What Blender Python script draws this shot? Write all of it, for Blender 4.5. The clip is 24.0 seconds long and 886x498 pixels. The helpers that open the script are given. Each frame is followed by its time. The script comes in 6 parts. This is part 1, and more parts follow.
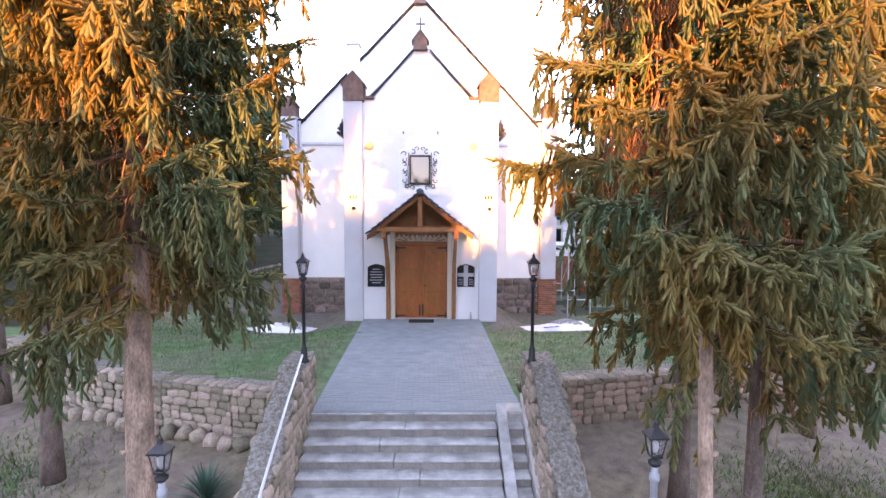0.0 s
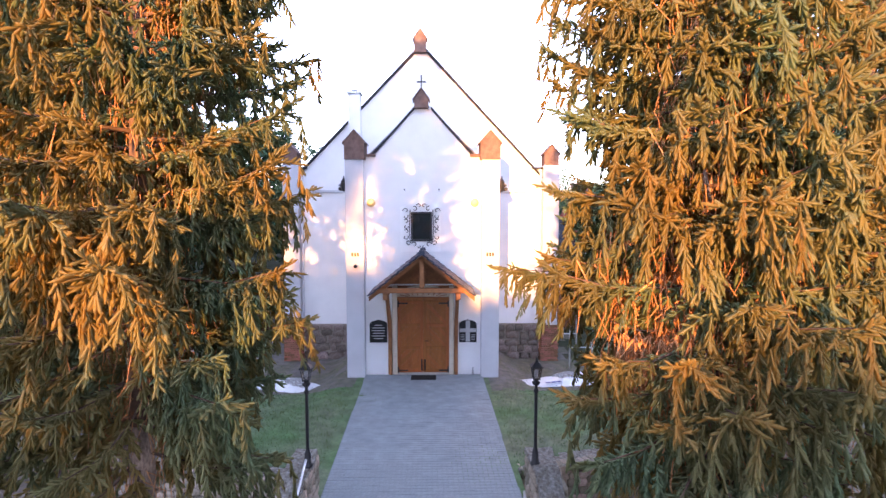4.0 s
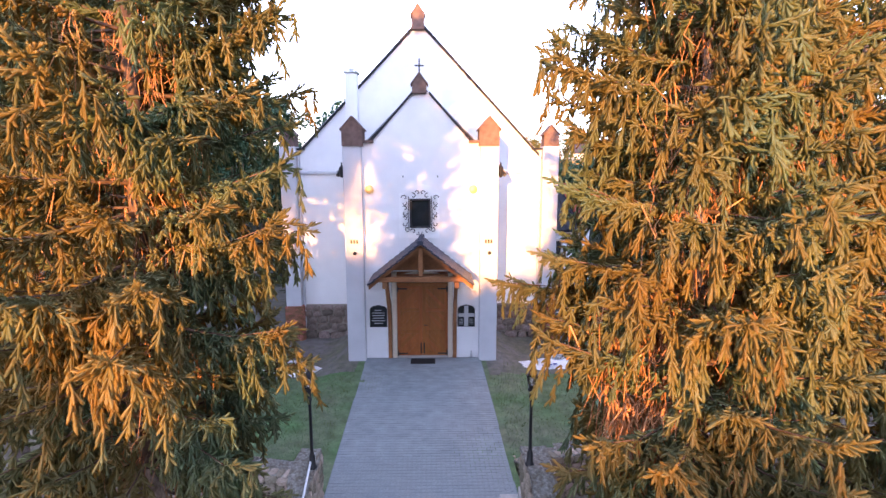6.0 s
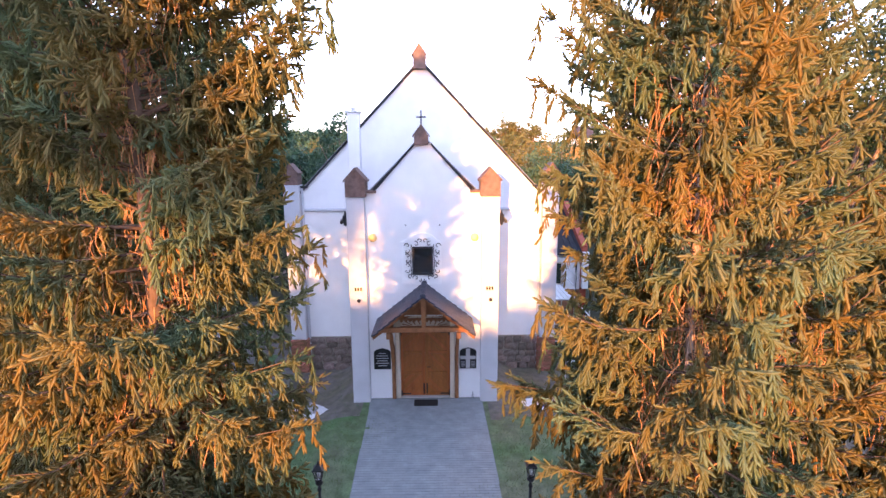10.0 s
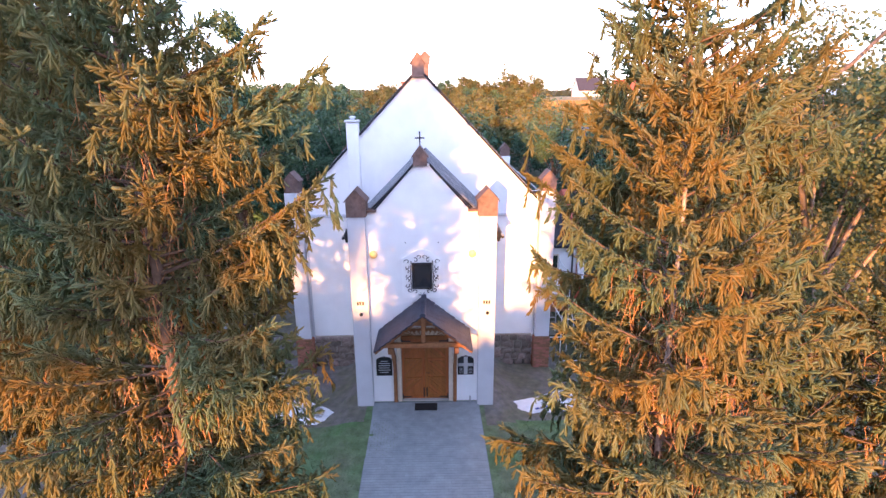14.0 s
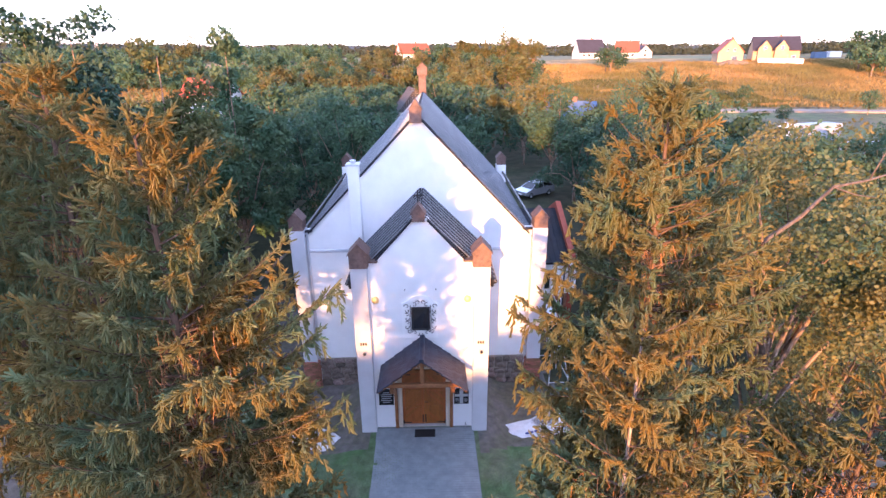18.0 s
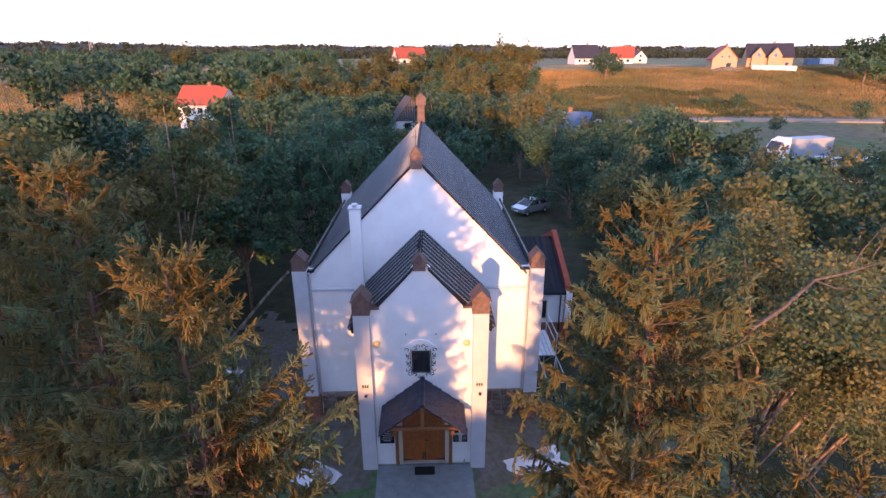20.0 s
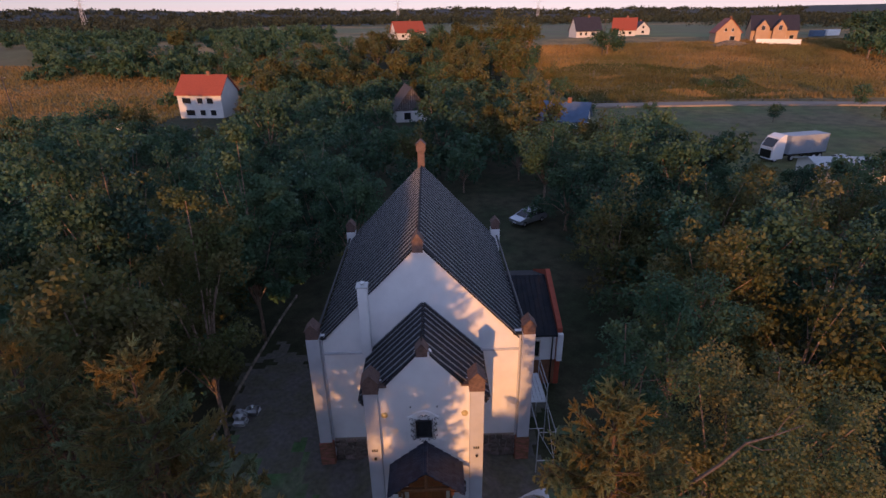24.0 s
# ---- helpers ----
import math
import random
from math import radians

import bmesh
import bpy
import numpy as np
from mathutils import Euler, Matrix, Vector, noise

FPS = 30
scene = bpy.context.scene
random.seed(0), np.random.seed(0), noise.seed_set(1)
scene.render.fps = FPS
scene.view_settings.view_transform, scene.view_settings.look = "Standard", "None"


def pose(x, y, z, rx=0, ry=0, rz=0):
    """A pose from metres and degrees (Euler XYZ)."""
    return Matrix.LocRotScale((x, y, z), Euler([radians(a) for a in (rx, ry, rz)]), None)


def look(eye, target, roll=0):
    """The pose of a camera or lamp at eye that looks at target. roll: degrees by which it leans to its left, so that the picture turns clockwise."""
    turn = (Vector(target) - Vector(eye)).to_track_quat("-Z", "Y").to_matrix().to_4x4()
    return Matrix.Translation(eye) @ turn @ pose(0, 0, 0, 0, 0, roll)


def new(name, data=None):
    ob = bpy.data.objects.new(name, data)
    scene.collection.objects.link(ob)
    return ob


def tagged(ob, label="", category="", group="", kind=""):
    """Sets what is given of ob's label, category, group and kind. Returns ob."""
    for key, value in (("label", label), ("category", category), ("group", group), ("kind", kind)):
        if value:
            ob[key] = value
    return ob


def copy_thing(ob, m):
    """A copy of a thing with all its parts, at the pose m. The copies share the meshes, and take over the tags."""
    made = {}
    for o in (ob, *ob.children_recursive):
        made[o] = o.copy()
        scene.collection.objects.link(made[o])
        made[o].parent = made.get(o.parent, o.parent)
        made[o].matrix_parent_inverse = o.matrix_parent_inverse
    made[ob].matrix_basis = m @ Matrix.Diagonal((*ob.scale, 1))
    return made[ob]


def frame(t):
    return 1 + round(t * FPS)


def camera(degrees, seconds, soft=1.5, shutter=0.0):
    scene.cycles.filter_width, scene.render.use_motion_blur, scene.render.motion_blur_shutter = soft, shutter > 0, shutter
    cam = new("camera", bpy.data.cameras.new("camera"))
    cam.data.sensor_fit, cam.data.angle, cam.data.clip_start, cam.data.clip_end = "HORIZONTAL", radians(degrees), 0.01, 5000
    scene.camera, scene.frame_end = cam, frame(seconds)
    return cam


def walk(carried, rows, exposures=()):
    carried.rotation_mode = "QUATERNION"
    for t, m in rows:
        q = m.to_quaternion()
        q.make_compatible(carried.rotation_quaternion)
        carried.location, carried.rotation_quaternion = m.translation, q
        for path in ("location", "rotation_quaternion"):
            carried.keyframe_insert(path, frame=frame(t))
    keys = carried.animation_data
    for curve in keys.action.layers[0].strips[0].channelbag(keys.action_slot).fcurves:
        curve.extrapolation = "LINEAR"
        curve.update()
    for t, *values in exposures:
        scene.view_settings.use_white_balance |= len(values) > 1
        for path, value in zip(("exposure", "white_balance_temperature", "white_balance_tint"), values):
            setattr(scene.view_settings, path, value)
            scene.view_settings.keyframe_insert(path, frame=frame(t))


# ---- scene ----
cam = camera(81.6, 24.0)
PATH = [
    (0, (0.44, -16.639, 3.544), (0.472, -14.644, 3.397), 0.3),
    (0.5, (0.422, -16.631, 3.692), (0.454, -14.637, 3.547), 0.2),
    (1, (0.406, -16.613, 3.884), (0.439, -14.619, 3.743), 0.3),
    (1.5, (0.384, -16.602, 4.07), (0.418, -14.607, 3.933), 0.2),
    (3.5, (0.381, -16.566, 4.992), (0.411, -14.571, 4.852), -0.0),
    (4, (0.406, -16.533, 5.275), (0.435, -14.538, 5.137), -0.0),
    (4.5, (0.392, -16.538, 5.537), (0.424, -14.543, 5.402), -0.0),
    (5, (0.416, -16.527, 5.803), (0.446, -14.532, 5.668), -0.0),
    (5.5, (0.406, -16.581, 5.996), (0.44, -14.59, 5.812), -0.1),
    (6, (0.428, -16.528, 6.207), (0.459, -14.551, 5.906), -0.1),
    (6.5, (0.425, -16.503, 6.423), (0.454, -14.529, 6.1), -0.1),
    (7, (0.391, -16.533, 6.664), (0.422, -14.559, 6.344), -0.1),
    (7.5, (0.37, -16.575, 6.887), (0.398, -14.6, 6.569), -0.2),
    (8, (0.394, -16.545, 7.2), (0.419, -14.57, 6.884), -0.1),
    (8.5, (0.409, -16.502, 7.537), (0.431, -14.527, 7.223), -0.1),
    (9, (0.409, -16.501, 7.827), (0.432, -14.524, 7.525), -0.2),
    (9.5, (0.429, -16.518, 8.072), (0.451, -14.543, 7.759), -0.3),
    (11.5, (0.298, -16.413, 9.233), (0.34, -14.496, 8.664), -0.2),
    (12, (0.334, -16.412, 9.432), (0.371, -14.495, 8.865), -0.2),
    (12.5, (0.35, -16.441, 9.659), (0.385, -14.521, 9.101), -0.0),
    (13, (0.414, -16.467, 9.933), (0.443, -14.546, 9.38), -0.2),
    (13.5, (0.474, -16.514, 10.235), (0.497, -14.59, 9.688), -0.3),
    (14, (0.466, -16.52, 10.569), (0.49, -14.6, 10.013), -0.4),
    (14.5, (0.467, -16.519, 10.93), (0.492, -14.599, 10.371), -0.4),
    (15, (0.497, -16.541, 11.281), (0.522, -14.62, 10.725), -0.5),
    (15.5, (0.502, -16.571, 11.685), (0.531, -14.649, 11.134), -0.4),
    (16, (0.479, -16.699, 12.143), (0.517, -14.786, 11.564), -0.4),
    (16.5, (0.497, -16.727, 12.582), (0.535, -14.84, 11.918), -0.4),
    (17, (0.496, -16.708, 12.971), (0.531, -14.836, 12.267), -0.4),
    (17.5, (0.499, -16.705, 13.381), (0.53, -14.832, 12.679), -0.5),
    (18, (0.533, -16.663, 13.802), (0.562, -14.791, 13.098), -0.5),
    (18.5, (0.486, -16.751, 14.094), (0.523, -14.875, 13.402), -0.5),
    (20.5, (0.379, -16.523, 16.047), (0.426, -14.651, 15.344), -0.2),
    (21, (0.416, -16.573, 16.548), (0.46, -14.698, 15.852), -0.5),
    (21.5, (0.437, -16.574, 17.207), (0.48, -14.698, 16.515), -0.5),
    (22, (0.448, -16.537, 17.898), (0.491, -14.661, 17.206), -0.7),
    (22.5, (0.434, -16.561, 18.686), (0.476, -14.692, 17.977), -0.7),
    (23, (0.417, -16.588, 19.318), (0.459, -14.731, 18.577), -0.8),
    (23.5, (0.439, -16.577, 19.885), (0.48, -14.731, 19.115), -0.8),
    (24, (0.49, -16.667, 20.538), (0.53, -14.842, 19.722), -0.8),
]
EXPOSURES = [(0, 4.42, 7100, 10), (1.5, 4.32, 7050, 10), (4, 3.98, 6450, 10), (8, 3.84, 6400, 10), (13, 3.78, 6150, 10), (18.5, 3.66, 5800, 10), (20.5, 2.3, 5600, 10), (22, 1.55, 5900, 10), (24, 1.42, 5950, 10)]
walk(cam, [(t, look(eye, target, roll)) for t, eye, target, roll in PATH], EXPOSURES)

# ---- light ----
SUN_AZ, SUN_EL = radians(192.3), radians(5.4)
world = bpy.data.worlds.new("world")
scene.world = world
world.use_nodes = True
wn, wl = world.node_tree.nodes, world.node_tree.links
sky = wn.new("ShaderNodeTexSky")
sky.sky_type, sky.sun_disc = "NISHITA", False
sky.sun_elevation, sky.sun_rotation = SUN_EL - radians(1.8), SUN_AZ
sky.altitude, sky.air_density, sky.dust_density, sky.ozone_density = 900, 1.0, 0.1, 2.0
haze = wn.new("ShaderNodeHueSaturation")
haze.inputs["Saturation"].default_value = 0.45
cast = wn.new("ShaderNodeMix")
cast.data_type, cast.blend_type = "RGBA", "MULTIPLY"
cast.inputs[0].default_value, cast.inputs[7].default_value = 1.0, (1.0, 0.965, 1.22, 1)
# the sky's colour, with haze painted in: dimmed and tinted rose low down
up = wn.new("ShaderNodeTexCoord")
axis = wn.new("ShaderNodeSeparateXYZ")
ramp = wn.new("ShaderNodeValToRGB")
ramp.color_ramp.elements[0].color, ramp.color_ramp.elements[0].position = (0.62, 0.505, 0.65, 1), 0.0
ramp.color_ramp.elements[1].color, ramp.color_ramp.elements[1].position = (0.97, 0.95, 1.24, 1), 0.45
wl.new(up.outputs["Generated"], axis.inputs[0])
wl.new(axis.outputs[2], ramp.inputs[0])
wl.new(ramp.outputs[0], cast.inputs[7])
wl.new(sky.outputs[0], haze.inputs["Color"])
wl.new(haze.outputs[0], cast.inputs[6])
wl.new(cast.outputs[2], wn["Background"].inputs[0])
wn["Background"].inputs[1].default_value = 0.15
lamp = bpy.data.lights.new("sun", "SUN")
lamp.energy, lamp.angle, lamp.color = 1.38, radians(0.9), (1.0, 0.43, 0.14)
sun = new("sun", lamp)
sun.matrix_world = look((0, 0, 0), (-math.sin(SUN_AZ) * math.cos(SUN_EL), -math.cos(SUN_AZ) * math.cos(SUN_EL), -math.sin(SUN_EL)))

# ---- materials ----
def material(name, color, rough=0.8, metal=0.0, var=0.15, scale=6.0, fine=60.0, bump=0.2, dist=0.01, tint=None, tscale=1.2,
             tamount=0.5, per=0.0, island=0.0, translucent=0.0, spec=0.3, stretch=None):
    """A surface with large patches of tint, fine grain, bump, and a change of value from object to object or island to island."""
    m = bpy.data.materials.new(name)
    m.use_nodes = True
    n, l = m.node_tree.nodes, m.node_tree.links
    b = n["Principled BSDF"]
    b.inputs["Roughness"].default_value, b.inputs["Metallic"].default_value = rough, metal
    b.inputs["Specular IOR Level"].default_value = spec
    tc = n.new("ShaderNodeTexCoord")
    src = tc.outputs["Object"]
    if stretch:
        mp = n.new("ShaderNodeMapping")
        mp.inputs["Scale"].default_value = stretch
        l.new(src, mp.inputs[0])
        src = mp.outputs[0]

    def tex(s, detail=4.0):
        t = n.new("ShaderNodeTexNoise")
        t.inputs["Scale"].default_value, t.inputs["Detail"].default_value = s, detail
        l.new(src, t.inputs["Vector"])
        return t.outputs["Fac"]

    def mixed(a, c, fac, kind="MIX"):
        x = n.new("ShaderNodeMix")
        x.data_type, x.blend_type = "RGBA", kind
        for sock, value in ((x.inputs[0], fac), (x.inputs[6], a), (x.inputs[7], c)):
            if isinstance(value, (int, float)):
                sock.default_value = value
            elif isinstance(value, tuple):
                sock.default_value = (*value, 1)
            else:
                l.new(value, sock)
        return x.outputs[2]

    def ranged(v, lo, hi, a=0.3, c=0.7):
        r = n.new("ShaderNodeMapRange")
        r.inputs[1].default_value, r.inputs[2].default_value, r.inputs[3].default_value, r.inputs[4].default_value = a, c, lo, hi
        l.new(v, r.inputs[0])
        return r.outputs[0]

    col = tuple(color)
    if tint:
        col = mixed(col, tuple(tint), ranged(tex(tscale, 5), 0, tamount, 0.38, 0.62))
    hsv = n.new("ShaderNodeHueSaturation")
    if isinstance(col, tuple):
        hsv.inputs["Color"].default_value = (*col, 1)
    else:
        l.new(col, hsv.inputs["Color"])
    value = ranged(tex(scale), 1 - var, 1 + var)
    g = n.new("ShaderNodeMath")
    g.operation = "MULTIPLY"
    grain = tex(fine, 2)
    l.new(value, g.inputs[0])
    l.new(ranged(grain, 1 - var * 0.7, 1 + var * 0.7), g.inputs[1])
    value = g.outputs[0]
    if per or island:
        g2 = n.new("ShaderNodeMath")
        g2.operation = "MULTIPLY"
        l.new(value, g2.inputs[0])
        if island:
            src2 = n.new("ShaderNodeNewGeometry").outputs["Random Per Island"]
        else:
            src2 = n.new("ShaderNodeObjectInfo").outputs["Random"]
        amount = island or per
        l.new(ranged(src2, 1 - amount, 1 + amount, 0, 1), g2.inputs[1])
        value = g2.outputs[0]
        l.new(ranged(src2, 0.5 - amount * 0.06, 0.5 + amount * 0.06, 1, 0), hsv.inputs["Hue"])
    l.new(value, hsv.inputs["Value"])
    l.new(hsv.outputs[0], b.inputs["Base Color"])
    if bump:
        bp = n.new("ShaderNodeBump")
        bp.inputs["Strength"].default_value, bp.inputs["Distance"].default_value = bump, dist
        l.new(mixed(tex(scale * 3), grain, 0.5), bp.inputs["Height"])
        l.new(bp.outputs[0], b.inputs["Normal"])
    if translucent:
        tr = n.new("ShaderNodeBsdfTranslucent")
        l.new(hsv.outputs[0], tr.inputs[0])
        ms = n.new("ShaderNodeMixShader")
        ms.inputs[0].default_value = translucent
        l.new(b.outputs[0], ms.inputs[1])
        l.new(tr.outputs[0], ms.inputs[2])
        l.new(ms.outputs[0], n["Material Output"].inputs[0])
    return m


M_PLASTER = material("white_plaster", (0.86, 0.855, 0.85), 0.9, var=0.04, scale=1.5, fine=40, bump=0.15, tint=(0.80, 0.80, 0.80), tscale=0.7, tamount=0.5)
M_GREYPL = material("grey_plaster", (0.56, 0.57, 0.60), 0.9, var=0.05, scale=2, fine=40, bump=0.15)
M_BRICK = material("red_brick", (0.30, 0.14, 0.09), 0.9, var=0.3, scale=14, fine=90, bump=0.4, per=0.35)
M_CAP = material("cap_brick", (0.175, 0.115, 0.095), 0.85, var=0.2, scale=8, fine=70, bump=0.3, tint=(0.12, 0.075, 0.06), tscale=3)
M_PLINTH = material("plinth_stone", (0.17, 0.13, 0.11), 0.9, var=0.25, scale=5, fine=40, bump=0.5, per=0.4, tint=(0.24, 0.20, 0.17), tscale=2)
M_MORTAR = material("mortar", (0.27, 0.235, 0.195), 0.95, var=0.15, scale=8, fine=60, bump=0.4)
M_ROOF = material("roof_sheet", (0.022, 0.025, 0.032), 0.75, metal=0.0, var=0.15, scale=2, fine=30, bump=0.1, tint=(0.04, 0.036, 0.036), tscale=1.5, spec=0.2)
# ribs paler than the sheet: the sky's glint is put into their colour
M_RIB = material("roof_rib_sky_glint", (0.25, 0.26, 0.28), 0.35, metal=0.3, var=0.15, scale=3, fine=40, bump=0.1, spec=0.5)
M_TILE = material("roof_tile", (0.034, 0.042, 0.066), 0.5, var=0.15, scale=9, fine=60, bump=0.2, per=0.3)
M_REDTILE = material("red_roof_tile", (0.34, 0.08, 0.045), 0.7, var=0.12, scale=3, fine=30, bump=0.2)
M_WOOD = material("varnished_oak", (0.32, 0.108, 0.026), 0.45, var=0.18, scale=6, fine=40, bump=0.2, per=0.12, stretch=(1, 1, 0.12), spec=0.45)
M_BEAM = material("brown_beam", (0.27, 0.12, 0.05), 0.6, var=0.2, scale=7, fine=50, bump=0.25, stretch=(0.3, 1, 0.3))
M_CREAM = material("cream_frame", (0.66, 0.58, 0.46), 0.6, var=0.06, scale=5, fine=40, bump=0.1)
M_IRON = material("black_iron", (0.015, 0.015, 0.017), 0.45, var=0.1, scale=20, fine=90, bump=0.1, spec=0.5)
M_PATH = material("paving", (0.245, 0.275, 0.285), 0.8, var=0.12, scale=3, fine=50, bump=0.3, per=0.045, tint=(0.29, 0.315, 0.325), tscale=0.9)
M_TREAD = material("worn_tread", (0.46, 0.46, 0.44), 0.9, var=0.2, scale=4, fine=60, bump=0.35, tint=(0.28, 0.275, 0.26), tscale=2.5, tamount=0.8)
# risers in a darker, browner tone than the treads
M_RISER = material("brown_grey_riser", (0.24, 0.22, 0.195), 0.9, var=0.2, scale=5, fine=60, bump=0.4, tint=(0.24, 0.22, 0.20), tscale=3, stretch=(1, 1, 0.4))
M_COPING = material("mossy_coping", (0.31, 0.30, 0.27), 0.95, var=0.32, scale=26, fine=70, bump=1.0, dist=0.05, tint=(0.18, 0.155, 0.12), tscale=14, tamount=0.9)
M_CONC = material("worn_concrete", (0.50, 0.48, 0.45), 0.9, var=0.16, scale=4, fine=60, bump=0.4, tint=(0.32, 0.30, 0.27), tscale=2.2)
M_STONE = material("field_stone", (0.27, 0.225, 0.165), 0.9, var=0.2, scale=6, fine=50, bump=0.5, per=0.4, tint=(0.42, 0.36, 0.29), tscale=4)
M_LAWN = material("lawn_soil", (0.09, 0.17, 0.065), 0.95, var=0.3, scale=3, fine=30, bump=0.5, dist=0.03, tint=(0.19, 0.17, 0.13), tscale=0.5, tamount=0.6)
M_GRASS = material("grass_blades", (0.075, 0.15, 0.05), 0.8, var=0.2, scale=1, fine=4, bump=0, island=0.35, translucent=0.25, tint=(0.15, 0.14, 0.05), tscale=0.6)
# the gold tint puts some of the low sun's colour into the needles
M_NEEDLE = material("spruce_needles", (0.25, 0.325, 0.19), 0.95, var=0.2, scale=1.2, fine=130, bump=0.6, dist=0.008, island=0.14, translucent=0.68, spec=0.05, tint=(0.43, 0.255, 0.065), tscale=0.8, tamount=0.72)
M_LIMB = material("spruce_limb", (0.12, 0.075, 0.05), 0.9, var=0.2, scale=8, fine=40, bump=0.3)
M_GLASS = bpy.data.materials.new("window_glass")
M_GLASS.use_nodes = True
gb = M_GLASS.node_tree.nodes["Principled BSDF"]
gb.inputs["Base Color"].default_value, gb.inputs["Roughness"].default_value, gb.inputs["Specular IOR Level"].default_value = (0.02, 0.022, 0.025, 1), 0.05, 0.9
M_CLEAR = bpy.data.materials.new("lantern_glass")
M_CLEAR.use_nodes = True
cb = M_CLEAR.node_tree.nodes["Principled BSDF"]
cb.inputs["Roughness"].default_value, cb.inputs["Transmission Weight"].default_value, cb.inputs["IOR"].default_value = 0.03, 0.92, 1.35
M_STEEL = material("brushed_steel", (0.78, 0.78, 0.79), 0.35, metal=0.55, var=0.05, bump=0.05)
M_BRASS = material("brass", (0.62, 0.52, 0.26), 0.5, metal=0.2, var=0.1, bump=0.1)
M_GALV = material("pale_metal", (0.55, 0.56, 0.56), 0.5, metal=0.3, var=0.08, bump=0.1)
M_POLE = material("grey_painted_pole", (0.30, 0.32, 0.34), 0.5, metal=0.2, var=0.08, bump=0.1)
M_PLASTIC = material("white_plastic_sheet", (0.74, 0.76, 0.78), 0.4, var=0.08, scale=5, fine=30, bump=0.5, dist=0.03)
M_GRAVEL = material("grey_gravel", (0.42, 0.42, 0.41), 0.95, var=0.35, scale=30, fine=90, bump=0.8, dist=0.03)
M_BLACK = material("black_granite", (0.018, 0.018, 0.02), 0.25, var=0.2, scale=30, fine=120, bump=0.0, spec=0.5)
M_LETTER = material("silver_lettering", (0.45, 0.45, 0.46), 0.5, var=0.05, bump=0)
M_BLUE = material("blue_print", (0.03, 0.06, 0.25), 0.6, var=0.05, bump=0)
M_RUBBER = material("black_rubber", (0.02, 0.02, 0.02), 0.8, var=0.1, bump=0.2)
M_SOIL = material("needle_strewn_soil", (0.17, 0.135, 0.108), 0.95, var=0.3, scale=4, fine=45, bump=0.6, dist=0.03, tint=(0.18, 0.16, 0.10), tscale=0.7, tamount=0.6)
M_APRON = material("bare_grey_soil", (0.16, 0.148, 0.138), 0.95, var=0.22, scale=4, fine=50, bump=0.5, dist=0.02, tint=(0.12, 0.12, 0.06), tscale=0.9, tamount=0.6)
M_WOODFLOOR = material("woodland_floor", (0.035, 0.045, 0.02), 0.95, var=0.3, scale=0.8, fine=9, bump=0.4, dist=0.05, tint=(0.07, 0.06, 0.035), tscale=0.2, tamount=0.7)
M_FIELD = material("dry_grass_field", (0.34, 0.225, 0.09), 0.95, var=0.25, scale=0.35, fine=3, bump=0.5, dist=0.1, tint=(0.10, 0.095, 0.035), tscale=0.05, tamount=0.8)
M_PALEFIELD = material("stubble_field", (0.16, 0.14, 0.07), 0.95, var=0.15, scale=0.05, fine=0.6, bump=0.2, tint=(0.14, 0.16, 0.06), tscale=0.012, tamount=0.9)
M_MEADOW = material("rough_meadow", (0.105, 0.13, 0.045), 0.95, var=0.3, scale=0.4, fine=4, bump=0.5, dist=0.08, tint=(0.17, 0.125, 0.075), tscale=0.06, tamount=0.7)
# a little distance haze is put into the hills' bluish tone
M_FARFOREST = material("forest_hills", (0.04, 0.047, 0.045), 0.95, var=0.3, scale=0.02, fine=0.12, bump=0.3, dist=2.0)
M_FARTREE = material("far_tree_crowns", (0.04, 0.05, 0.03), 0.9, var=0.25, scale=0.2, fine=1.5, bump=0.3, dist=0.3, island=0.4)
M_BARK = material("spruce_bark", (0.29, 0.205, 0.15), 0.95, var=0.45, scale=9, fine=60, bump=0.7, dist=0.02, tint=(0.20, 0.15, 0.115), tscale=5, stretch=(1, 1, 0.4))
M_DARKBARK = material("dark_spruce_bark", (0.135, 0.10, 0.08), 0.95, var=0.4, scale=9, fine=60, bump=0.8, dist=0.02, tint=(0.085, 0.075, 0.065), tscale=5, stretch=(1, 1, 0.4))
M_LEAF = material("leaves", (0.048, 0.105, 0.062), 0.6, var=0.25, scale=0.7, fine=5, bump=0, per=0.3, translucent=0.22, tint=(0.072, 0.112, 0.048), tscale=0.35, tamount=0.8)
# the gold tints of these two leaf colours hold some of the low sun
M_LOCUST = material("locust_leaves", (0.07, 0.125, 0.06), 0.6, var=0.25, scale=0.7, fine=5, bump=0, translucent=0.3, tint=(0.19, 0.145, 0.045), tscale=0.7, tamount=0.85)
M_LEAFG = material("golden_leaves", (0.085, 0.105, 0.035), 0.6, var=0.25, scale=0.7, fine=5, bump=0, per=0.2, translucent=0.3, tint=(0.16, 0.125, 0.04), tscale=0.5, tamount=0.8)


